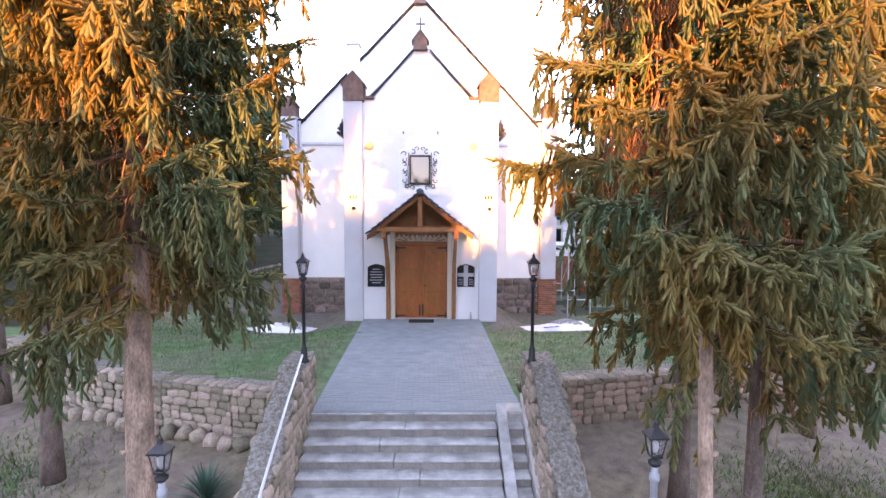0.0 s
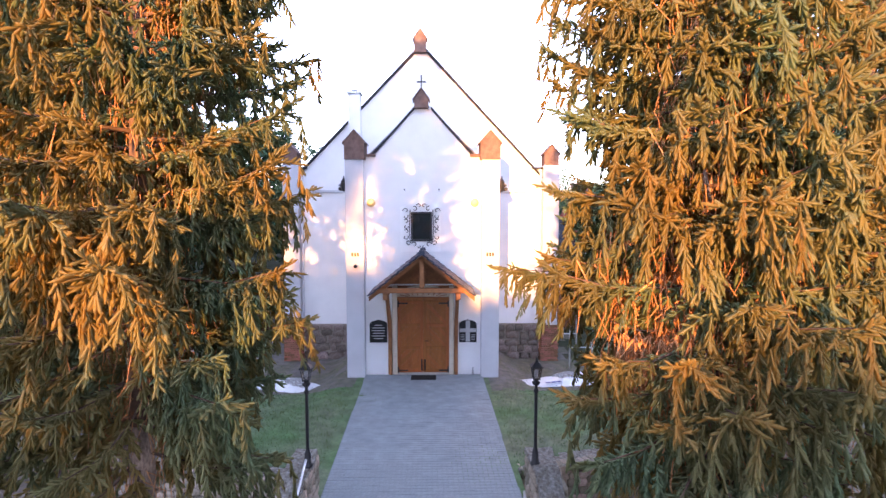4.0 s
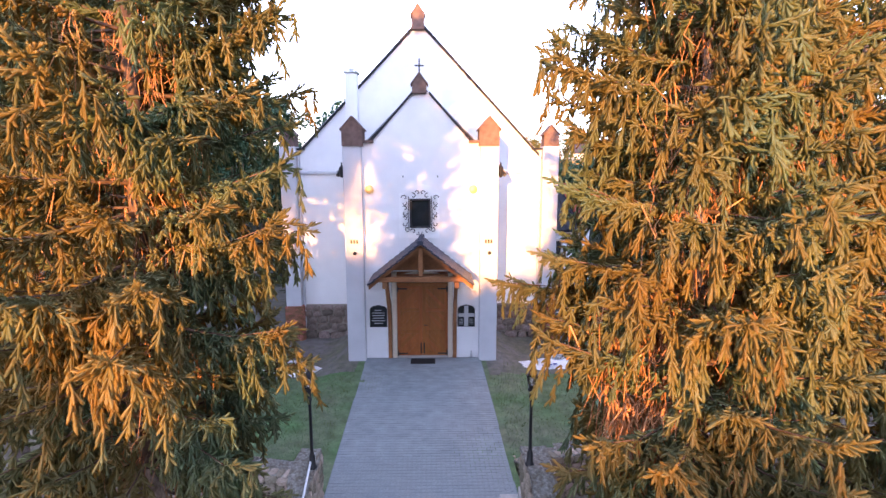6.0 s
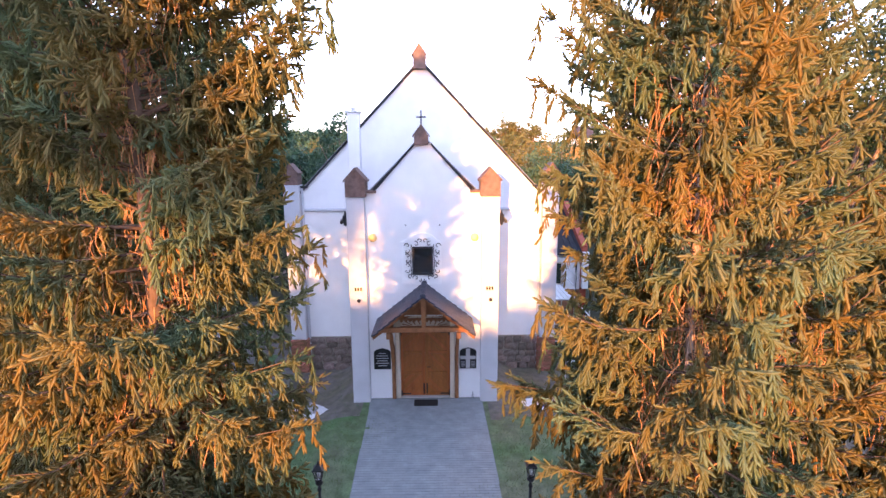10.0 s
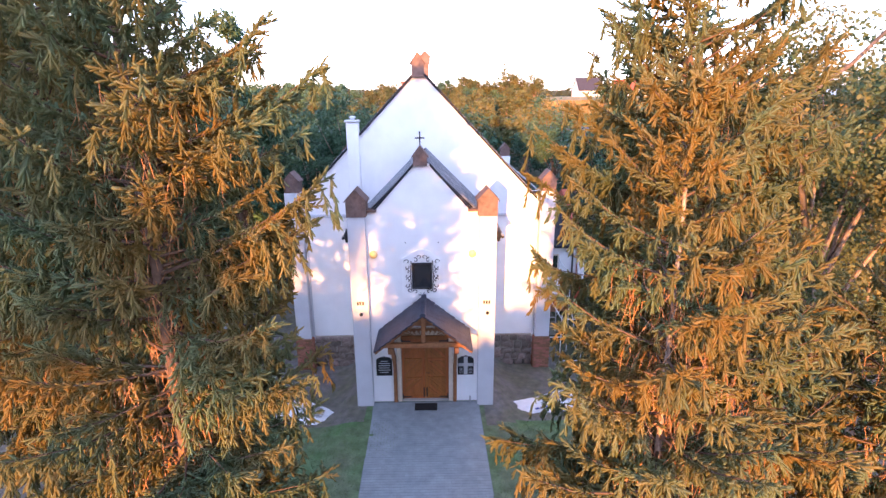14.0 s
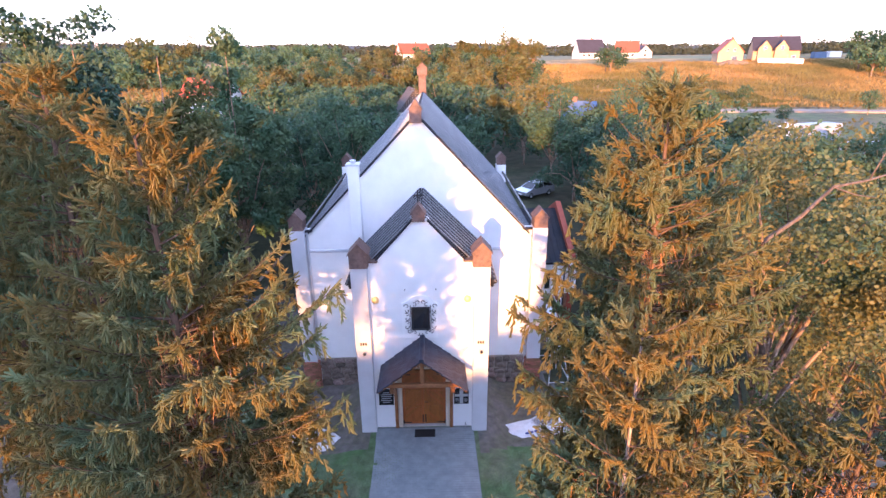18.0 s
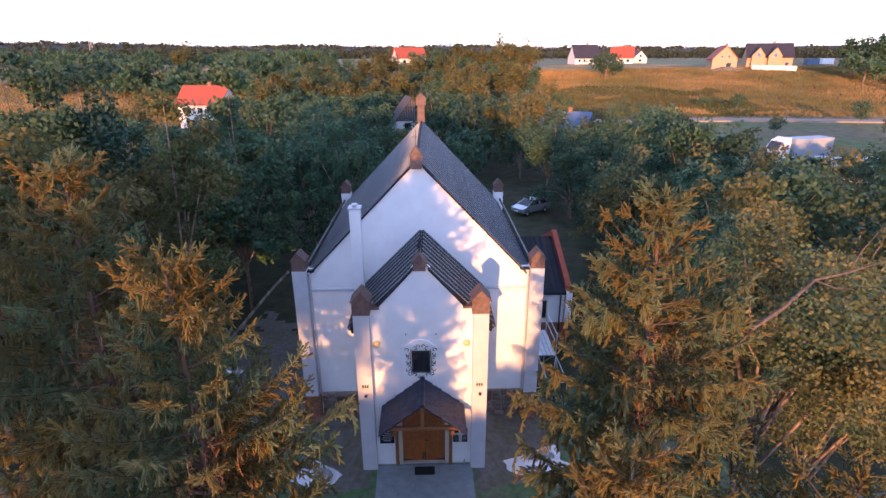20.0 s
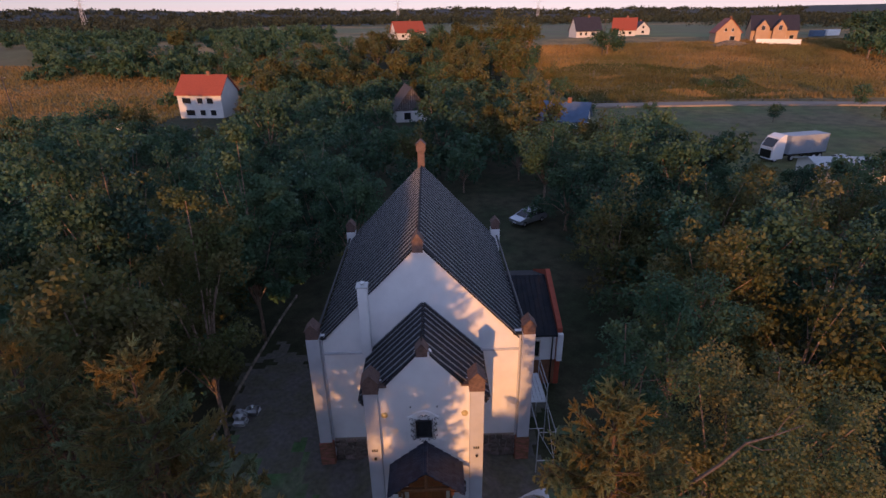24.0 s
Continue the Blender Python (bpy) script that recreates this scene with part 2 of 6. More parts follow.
# ---- mesh helpers ----
class Mesher:
    """Collects vertices and faces of one mesh."""

    def __init__(self):
        self.v, self.f = [], []

    def add(self, verts, faces, m=None):
        k = len(self.v)
        self.v += [tuple(m @ Vector(p)) if m else tuple(p) for p in verts]
        self.f += [[k + i for i in face] for face in faces]
        return self

    def box(self, x0, x1, y0, y1, z0, z1, c=0.01, m=None):
        """A box with chamfered edges."""
        lo, hi = (x0, y0, z0), (x1, y1, z1)
        c = min(c, *(0.45 * (b - a) for a, b in zip(lo, hi)))
        vs, at = [], {}
        for s in [(i, j, k) for i in (0, 1) for j in (0, 1) for k in (0, 1)]:
            for axis in range(3):
                p = [(hi[d] if s[d] else lo[d]) + (0 if d == axis else (-c if s[d] else c)) for d in range(3)]
                at[s, axis] = len(vs)
                vs.append(p)
        fs = []
        for a in range(3):
            b, d = (a + 1) % 3, (a + 2) % 3

            def corner(va, vb, vd):
                s = [0, 0, 0]
                s[a], s[b], s[d] = va, vb, vd
                return tuple(s)

            for va in (0, 1):
                ring = [at[corner(va, *q), a] for q in ((0, 0), (1, 0), (1, 1), (0, 1))]
                fs.append(ring if va else ring[::-1])
            for vb in (0, 1):
                for vd in (0, 1):
                    e = [at[corner(0, vb, vd), b], at[corner(1, vb, vd), b], at[corner(1, vb, vd), d], at[corner(0, vb, vd), d]]
                    fs.append(e if vb == vd else e[::-1])
        for s in [(i, j, k) for i in (0, 1) for j in (0, 1) for k in (0, 1)]:
            t = [at[s, 0], at[s, 1], at[s, 2]]
            fs.append(t if sum(s) % 2 else t[::-1])
        return self.add(vs, fs, m)

    def prism(self, outline, y0, y1, m=None):
        """An outline of (x, z), counter-clockwise as seen from -y, drawn along y."""
        n = len(outline)
        vs = [(x, y0, z) for x, z in outline] + [(x, y1, z) for x, z in outline]
        fs = [list(range(n)), list(range(2 * n - 1, n - 1, -1))]
        fs += [[i, i + n, (i + 1) % n + n, (i + 1) % n] for i in range(n)]
        return self.add(vs, fs, m)

    def slab(self, outline, z0, z1, m=None):
        """An outline of (x, y), counter-clockwise from above, drawn along z."""
        n = len(outline)
        vs = [(x, y, z0) for x, y in outline] + [(x, y, z1) for x, y in outline]
        fs = [list(range(n - 1, -1, -1)), list(range(n, 2 * n))]
        fs += [[i, (i + 1) % n, (i + 1) % n + n, i + n] for i in range(n)]
        return self.add(vs, fs, m)

    def tube(self, points, radii, sides=8, caps=True, m=None):
        """A round tube along points."""
        pts = [Vector(p) for p in points]
        radii = [float(r) for r in ([radii] * len(pts) if isinstance(radii, (int, float)) else radii)]
        vs, fs = [], []
        for i, p in enumerate(pts):
            d = (pts[min(i + 1, len(pts) - 1)] - pts[max(i - 1, 0)]).normalized()
            side = d.cross(Vector((0, 0, 1)) if abs(d.z) < 0.9 else Vector((0, 1, 0))).normalized()
            up = side.cross(d)
            vs += [p + radii[i] * (math.cos(a) * side + math.sin(a) * up) for a in (2 * math.pi * k / sides for k in range(sides))]
        for i in range(len(pts) - 1):
            for k in range(sides):
                a, b = i * sides + k, i * sides + (k + 1) % sides
                fs.append([a, a + sides, b + sides, b])
        if caps:
            fs += [list(range(sides)), list(range(len(vs) - 1, len(vs) - sides - 1, -1))]
        return self.add(vs, fs, m)

    def lathe(self, profile, sides=12, m=None):
        """A profile of (radius, z) turned round z."""
        n = len(profile)
        vs = [(r * math.cos(a), r * math.sin(a), z) for a in (2 * math.pi * k / sides for k in range(sides)) for r, z in profile]
        fs = [[k * n + i, (k + 1) % sides * n + i, (k + 1) % sides * n + i + 1, k * n + i + 1] for k in range(sides) for i in range(n - 1)]
        return self.add(vs, fs, m)

    def data(self, name, mat, smooth=False):
        me = bpy.data.meshes.new(name)
        me.from_pydata(self.v, [], self.f)
        if smooth:
            me.polygons.foreach_set("use_smooth", [True] * len(me.polygons))
        me.materials.append(mat)
        me.update()
        return me


def part(name, mesher, mat, parent=None, label="", smooth=False):
    """One mesh object under a thing or a part."""
    ob = new(name, mesher.data(name, mat, smooth) if isinstance(mesher, Mesher) else mesher)
    ob.parent = parent
    return tagged(ob, label)


def thing(name, label, category, group="", kind="", at=(0, 0, 0)):
    ob = new(name)
    ob.location = at
    return tagged(ob, label, category, group, kind)


def soup(name, verts, mat):
    """A mesh of loose triangles from an array (n, 3, 3)."""
    me = bpy.data.meshes.new(name)
    n = len(verts)
    me.vertices.add(3 * n)
    me.vertices.foreach_set("co", np.ascontiguousarray(verts, np.float32).ravel())
    me.loops.add(3 * n)
    me.loops.foreach_set("vertex_index", np.arange(3 * n, dtype=np.int32))
    me.polygons.add(n)
    me.polygons.foreach_set("loop_start", np.arange(0, 3 * n, 3, dtype=np.int32))
    me.materials.append(mat)
    me.update(calc_edges=True)
    return me


# ---- ground ----
def smooth_step(a, b, v):
    t = min(1.0, max(0.0, (v - a) / (b - a)))
    return t * t * (3 - 2 * t)


def wall_line(x):
    """Where the retaining wall's front runs."""
    if abs(x) < 2.3:
        return -7.6
    if x < 0:
        return -6.75 + 0.27 * (-x - 2.5) + 0.045 * max(0, -x - 5) ** 2
    return -6.2 + 0.23 * (x - 2.5) + 0.03 * max(0, x - 6) ** 2


def ground_height(x, y):
    w = wall_line(max(-14, min(14, x)))
    if abs(x) < 2.25 and y < -7.6:
        z = max(-3.2, -0.75 + 0.6 * (y + 7.85))
    elif y < w + 0.2:
        low = -0.95 - 0.13 * min(12, max(0, w - y)) + 0.05 * math.sin(1.7 * x + y)
        side = smooth_step(10, 22, abs(x))
        z = low * (1 - side) - 0.4 * side
    else:
        z = 0.03 * math.sin(0.9 * x) * math.sin(0.8 * y)
        z -= 0.5 * smooth_step(2.4, 3.6, abs(x)) * smooth_step(-3.5, 2.0, y) * (1 - smooth_step(25, 50, y))
    far = math.hypot(x, y)
    z += 12.0 * smooth_step(115, 260, y + 0.12 * abs(x)) + 0.25 * math.sin(x / 17) * math.sin(y / 23) * smooth_step(25, 60, far)
    z += 122.0 * smooth_step(1700, 3600, far) * (0.52 - 0.10 * math.tanh(x / 900) + 0.05 * math.sin(x / 420 + 1) + 0.04 * math.sin(x / 150)) * smooth_step(-200, 800, y)
    return z


def spaced(near, fine, grow, end):
    out = [0.0]
    step = fine
    while out[-1] < end:
        if out[-1] > near:
            step *= grow
        out.append(out[-1] + step)
    return out


xs = spaced(14, 0.35, 1.16, 4500)
ys = spaced(22, 0.35, 1.13, 4500)
gx = [-v for v in xs[:0:-1]] + xs
gy = [-v for v in spaced(22, 0.25, 1.25, 900)[:0:-1]] + ys
gv = [(x, y, ground_height(x, y)) for y in gy for x in gx]
gf = [[j * len(gx) + i, j * len(gx) + i + 1, (j + 1) * len(gx) + i + 1, (j + 1) * len(gx) + i] for j in range(len(gy) - 1) for i in range(len(gx) - 1)]
ground_mesh = Mesher().add(gv, gf)
ground = part("ground", ground_mesh, M_LAWN, smooth=True)
for m in (M_SOIL, M_APRON, M_WOODFLOOR, M_FIELD, M_PALEFIELD, M_FARFOREST, M_MEADOW):
    ground.data.materials.append(m)


def zone(x, y):
    """Which of the ground's covers lies at a place."""
    far = math.hypot(x, y)
    jag = 0.8 * math.sin(1.3 * x + 0.7 * y) + 0.5 * math.sin(2.9 * y - x)
    if far > 1250 + 100 * math.sin(x / 130) or y > 300 + 20 * math.sin(x / 40) and x < -0.40 * y:
        return 6
    if y < wall_line(max(-14, min(14, x))) + 0.2:
        return 1
    if 1.2 + 0.4 * jag < y < 18 and abs(x) < 6.2 + 0.6 * jag or abs(abs(x) - 3.6) < 1.6 and 0.3 * jag > -y - 1.2 and y < 2:
        return 2
    if abs(x) < 13 + jag and y < 4 + 1.5 * jag:
        return 0
    if -11.5 + jag < x < 0 and y < 14 + 2 * jag:
        return 2
    if y > 250 or x < -130 and y > 180:
        return 5 if math.sin(x / 95 + 0.6) + math.sin(y / 70 + x / 300) > -0.5 else 4
    if y > 116 and not -45 < x < 38 or y > 205 or x < -60 and y > 88:
        return 4
    if 25 + 2 * jag < x < 125 and 42 + 2 * jag < y:
        return 7
    return 3


ground.data.polygons.foreach_set("material_index", [zone((gx[i] + gx[i + 1]) / 2, (gy[j] + gy[j + 1]) / 2) for j in range(len(gy) - 1) for i in range(len(gx) - 1)])
tagged(ground, "mown lawn, bare soil and far dry fields", "ground", kind="structure")

# ---- church ----
XC = -0.14
church = thing("church", "white plastered brick church with dark ribbed roof and porch", "church")


def gable(outline, y0, y1, name, mat, parent=church, label=""):
    return part(name, Mesher().prism(outline, y0, y1), mat, parent, label)


EAVE, APEX, HALF = 7.05, 11.5, 4.75
BACK = 16.8
SHOULDER = {-1: 4.52, 1: 4.40}
gable([(XC - HALF, 0.9), (XC + HALF, 0.9), (XC + HALF, EAVE), (XC + SHOULDER[1], EAVE), (XC + 0.2, APEX), (XC - 0.2, APEX), (XC - SHOULDER[-1], EAVE), (XC - HALF, EAVE)], 3.7, 4.0, "gable_wall", M_PLASTER)
body = gable([(XC - HALF, 0.9), (XC + HALF, 0.9), (XC + HALF, 6.5), (XC + 0.2, APEX - 0.1), (XC - 0.2, APEX - 0.1), (XC - HALF, 6.5)], 4.0, BACK, "nave_wall", M_PLASTER)
part("plinth", Mesher().box(XC - HALF - 0.03, XC + HALF + 0.03, 3.62, BACK + 0.05, -0.3, 0.9, 0.03), M_MORTAR, church, "dark field-stone plinth")
part("string_course", Mesher().box(XC - HALF + 0.1, XC + HALF - 0.1, 3.62, 3.72, 6.08, 6.2, 0.02), M_GREYPL, church, "grey moulded band")


def roof_slope(name, x_top, z_top, x_low, z_low, y0, y1, mat, pitch=0.43, thick=0.06):
    """One roof slope of ribbed sheet: a slab with standing ribs that run down it."""
    d = Vector((x_low - x_top, 0, z_low - z_top))
    length = d.length
    d.normalize()
    nrm = Vector((-d.z, 0, d.x)) if x_low > x_top else Vector((d.z, 0, -d.x))
    m = Matrix((( d.x, 0, nrm.x, x_top), (0, 1, 0, 0), (d.z, 0, nrm.z, z_top), (0, 0, 0, 1)))
    ob = part(name, Mesher().box(0, length, y0, y1, 0, thick, 0.01, m), mat, church, "dark ribbed metal roof")
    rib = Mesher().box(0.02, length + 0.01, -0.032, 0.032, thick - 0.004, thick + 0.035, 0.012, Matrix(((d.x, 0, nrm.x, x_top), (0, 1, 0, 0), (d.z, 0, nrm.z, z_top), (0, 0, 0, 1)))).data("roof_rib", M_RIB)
    k = int((y1 - y0) / pitch)
    for i in range(k + 1):
        r = new("roof_rib", rib)
        r.parent = ob
        r.location = (0, y0 + 0.03 + i * (y1 - y0 - 0.06) / k, 0)
    return ob


for s in (-1, 1):
    slope = (APEX - EAVE) / (SHOULDER[s] - 0.2)
    roof_slope("roof_slope", XC, APEX + 0.15, XC + s * 4.98, APEX + 0.15 - 4.98 * slope, 3.6, BACK + 0.1, M_ROOF, 0.5)
part("roof_ridge", Mesher().tube([(XC, 3.6, APEX + 0.2), (XC, BACK, APEX + 0.2)], 0.05), M_ROOF, church)

# porch
PE, PA = 7.12, 8.62
gable([(-1.95, 0.0), (-1.02, 0.0), (-1.02, 2.95), (1.02, 2.95), (1.02, 0.0), (1.95, 0.0), (1.95, PE), (1.55, PE), (0.25, PA), (-0.25, PA), (-1.55, PE), (-1.95, PE)], 0.0, 0.4, "porch_front", M_PLASTER)
for s in (-1, 1):
    part("porch_side", Mesher().box(s * 2.2 - 0.2, s * 2.2 + 0.2, 0.25, 3.75, 0.0, 6.3, 0.01), M_PLASTER, church)
    pil = part("buttress", Mesher().box(s * 2.15 - 0.285, s * 2.15 + 0.285, -0.3, 0.35, -0.05, 6.97, 0.012), M_GREYPL, church, "pale grey plastered buttress")
    roof_slope("porch_roof_slope", 0, PA + 0.15, s * 2.65, PA + 0.15 - 2.65, 0.12, 3.72, M_ROOF)


def cap(x, y, z, w, h, peak, depth):
    ms = Mesher()
    ms.prism([(x - w / 2, z), (x + w / 2, z), (x + w / 2, z + h), (x, z + h + peak), (x - w / 2, z + h)], y - depth / 2, y + depth / 2)
    for s in (-1, 1):
        ms.prism([(x, z + h + peak), (x, z + h + peak + 0.04), (x + s * (w / 2 + 0.05), z + h + 0.0), (x + s * (w / 2 + 0.05), z + h - 0.05)][::-s], y - depth / 2 - 0.03, y + depth / 2 + 0.03)
    return part("buttress_cap", ms, M_CAP, church, "brown brick pinnacle cap")


for s in (-1, 1):
    cap(s * 2.13, 0.0, 6.97, 0.63, 0.52, 0.36, 0.68)
    cx = XC + s * 5.03
    part("corner_buttress", Mesher().box(cx - 0.3, cx + 0.3, 3.35, 4.0, 0.9, 7.13, 0.012), M_GREYPL, church, "pale grey plastered buttress")
    part("buttress_base", Mesher().box(cx - 0.33, cx + 0.33, 3.32, 4.03, -0.3, 0.9, 0.02), M_BRICK, church, "bare red brick base")
    cap(cx, 3.68, 7.13, 0.56, 0.45, 0.33, 0.62)
    cap(XC + s * 5.03, BACK, 7.13, 0.56, 0.45, 0.33, 0.62)
    part("corner_buttress", Mesher().box(cx - 0.3, cx + 0.3, BACK - 0.35, BACK + 0.3, -0.3, 7.13, 0.012), M_PLASTER, church)
cap(XC - 0.03, 3.68, 11.4, 0.46, 0.5, 0.36, 0.5)
part("pinnacle_shaft", Mesher().box(XC - 0.23, XC + 0.23, BACK - 0.24, BACK + 0.24, 11.2, 12.72, 0.02), M_CAP, church, "brown brick pinnacle")
cap(XC, BACK, 12.7, 0.6, 0.42, 0.3, 0.6)
cap(-0.04, 0.05, 8.58, 0.44, 0.28, 0.32, 0.44)
part("chimney", Mesher().box(-2.9, -2.46, 3.3, 3.75, 6.0, 9.8, 0.012), M_PLASTER, church, "white plastered chimney")

# ---- trees ----
M_TWIG = material("dead_twigs", (0.46, 0.225, 0.10), 0.9, var=0.2, scale=8, fine=40, bump=0.1)
def spray_proto(rng, spread=0.5, long=1.0):
    """A spray of plump, blunt, needle-covered shoots along z, 0.36 long: its vertices and triangles. spread: how far the side shoots stand off."""
    vs, fs = [], []

    def shoot(base, way, length, width):
        way = way / np.linalg.norm(way)
        e = np.cross(way, [0.3, 1, 0.2])
        e = e / np.linalg.norm(e)
        f = np.cross(way, e)
        a = rng.uniform(0, 6.28)
        o = len(vs)
        sag = f * rng.uniform(-0.15, 0.15) * length
        for t, r in ((0.08, 0.75), (0.72, 1.0)):
            for i in range(3):
                q = a + 2.094 * i + 0.5 * t
                vs.append(base + way * length * t + sag * t * t + (math.cos(q) * e + math.sin(q) * f) * width * r * rng.uniform(0.86, 1.14))
        vs.append(base + way * length + sag)
        for i in range(3):
            j = (i + 1) % 3
            fs.extend([[o + i, o + j, o + 3 + j], [o + i, o + 3 + j, o + 3 + i], [o + 3 + i, o + 3 + j, o + 6]])

    shoot(np.zeros(3), np.array([rng.uniform(-0.1, 0.1), 0, 1.0]), 0.20, 0.014)
    shoot(np.array([0, 0, 0.15]), np.array([rng.uniform(-0.15, 0.15), rng.uniform(-0.1, 0.1), 1.0]), 0.17, 0.017)
    for k in range(7):
        z = 0.03 * k + rng.uniform(-0.012, 0.012)
        sgn = 1 if k % 2 else -1
        way = np.array([sgn * rng.uniform(0.5, 1.3) * spread, rng.uniform(-1.0, 1.0) * spread, 1.0])
        shoot(np.array([0, 0, z]), way, rng.uniform(0.08, 0.14) * long, rng.uniform(0.0125, 0.017))
    return np.array(vs), np.array(fs)


def place_many(name, protos, origins, dirs, scales, rng, mat, fringe=2):
    """One smooth mesh of sprays, each proto set along its direction; those that hang take one of the last protos, the fringes."""
    d = dirs / np.linalg.norm(dirs, axis=1, keepdims=True)
    r = rng.normal(size=d.shape)
    x = np.cross(d, r)
    x /= np.linalg.norm(x, axis=1, keepdims=True)
    y = np.cross(d, x)
    basis = np.stack([x, y, d], 1) * scales[:, None, None]
    kind = rng.integers(0, len(protos) - fringe, len(d))
    kind = np.where(d[:, 2] < -0.72, len(protos) - 1 - rng.integers(0, fringe, len(d)), kind)
    vs, fs, o = [], [], 0
    for i, (pv, pf) in enumerate(protos):
        m = int((kind == i).sum())
        vs.append((np.einsum("vk,nkj->nvj", pv, basis[kind == i]) + origins[kind == i][:, None, :]).reshape(-1, 3))
        fs.append((pf[None] + (o + len(pv) * np.arange(m))[:, None, None]).reshape(-1, 3))
        o += m * len(pv)
    vs, fs = np.concatenate(vs), np.concatenate(fs)
    me = bpy.data.meshes.new(name)
    me.vertices.add(len(vs))
    me.vertices.foreach_set("co", np.ascontiguousarray(vs, np.float32).ravel())
    me.loops.add(3 * len(fs))
    me.loops.foreach_set("vertex_index", np.ascontiguousarray(fs, np.int32).ravel())
    me.polygons.add(len(fs))
    me.polygons.foreach_set("loop_start", np.arange(0, 3 * len(fs), 3, dtype=np.int32))
    me.polygons.foreach_set("use_smooth", np.ones(len(fs), dtype=bool))
    me.materials.append(mat)
    me.update(calc_edges=True)
    return me


def spruce(name, seed, height, base, girdle, trunk_r, label, density=1.0, at=(0, 0, 0), lean=(0, 0), bark=None, pale=False, fine=1.0, extra=(), dead=()):
    """A spruce: limbs in whorls that arch out and turn up at the tips, thick with hanging curtains of shoots, red-brown bare twigs inside.
    girdle: (height, reach) pairs of the crown. extra: single long limbs, dead: bare brown limbs, as (angle, height, length)."""
    rng = np.random.default_rng(seed)
    tree = thing(name, label, "tree", "spruces before the church", at=at)
    gz, gr = [g[0] for g in girdle], [g[1] for g in girdle]
    bend = lambda z: (lean[0] * (z / height) ** 1.6 + 0.05 * math.sin(z * 0.5 + seed), lean[1] * (z / height) ** 1.6 + 0.05 * math.sin(z * 0.37 + 2 * seed))
    girth = lambda z: trunk_r * (1 - z / height) ** 0.8 + 0.012 + 0.25 * trunk_r * max(0, 1 - z)
    split = base + 0.4
    stem = Mesher().tube([(*bend(z), z) for z in np.linspace(0, split, 8)], [girth(z) for z in np.linspace(0, split, 8)], 12)
    for k in range(14):
        z = rng.uniform(1.0, base + 0.6)
        a = rng.uniform(0, 6.28)
        bx, by = bend(z)
        c, q = Vector((bx, by, z)), Vector((math.cos(a), math.sin(a), 0.15))
        stem.tube([c + q * trunk_r * 0.7, c + q * (trunk_r + rng.uniform(0.0, 0.05))], [0.035, 0.02], 6)
    part("trunk", stem, bark or M_BARK, tree, smooth=True)
    # the dark limb colour puts the crown's shade into the upper trunk
    part("upper_trunk", Mesher().tube([(*bend(z), z) for z in np.linspace(split, height, 10)], [girth(z) for z in np.linspace(split, height, 10)], 10), M_BARK if pale else M_LIMB, tree, smooth=True)
    wood, twig = Mesher(), Mesher()
    org, dr, sc = [], [], []
    down = np.array([0, 0, -1.0])

    def put(q, d, lo=0.9, hi=1.2):
        org.append(q.copy()), dr.append(d + rng.normal(0, 0.12, 3)), sc.append(rng.uniform(lo, hi) * fine)

    def limb(a, z0, L, lush=1.0):
        frac = max(0.0, (z0 - base) / (height - base))
        bx, by = bend(z0)
        out = np.array([math.cos(a), math.sin(a), 0])
        side = np.array([-out[1], out[0], 0])
        rise = -0.25 + 0.9 * frac + rng.uniform(-0.15, 0.15)
        curl = rng.uniform(-0.25, 0.25)
        n = max(3, int(L / (0.13 * fine)))
        pts = []
        for i in range(n + 1):
            t = i / n
            pts.append(np.array([bx, by, z0]) + out * L * t + side * curl * L * t * t + np.array([0, 0, L * (rise * t - 0.40 * (1 - frac) * t * t + 0.42 * (1 - 0.5 * frac) * t ** 3)]))
        if L > 0.4:
            wood.tube([pts[0], pts[n // 3], pts[2 * n // 3], pts[-1]], [0.008 + 0.010 * L, 0.006 + 0.007 * L, 0.008, 0.004], 5, caps=False)
        if frac < 0.75 and L > 0.6:
            # bare red-brown twigs that hang from the inner part of the limb
            for _ in range(9 if lush else 110):
                k = rng.integers(1, max(2, n // 2 + 1) if lush else n)
                q = pts[k] + side * rng.normal(0, 0.10 if lush else 0.16)
                e1 = q + np.array([*rng.normal(0, 0.07, 2), -rng.uniform(0.10, 0.24)])
                e2 = e1 + np.array([*rng.normal(0, 0.05, 2), -rng.uniform(0.10, 0.30)])
                wide = 0.005 if lush else 0.009
                twig.tube([q, e1, e2], [wide, wide * 0.8, wide * 0.5], 3, caps=False)
                if not lush:
                    e3 = e2 + np.array([*rng.normal(0, 0.06, 2), -rng.uniform(0.15, 0.4)])
                    twig.tube([e2, e3], [0.006, 0.003], 3, caps=False)
                    twig.tube([e1, e1 + np.array([*rng.normal(0, 0.08, 2), -0.16])], [0.006, 0.003], 3, caps=False)
        if not lush:
            return
        hang = (0.16 + 0.27 * min(L, 2.2)) * (1 - 0.7 * frac)
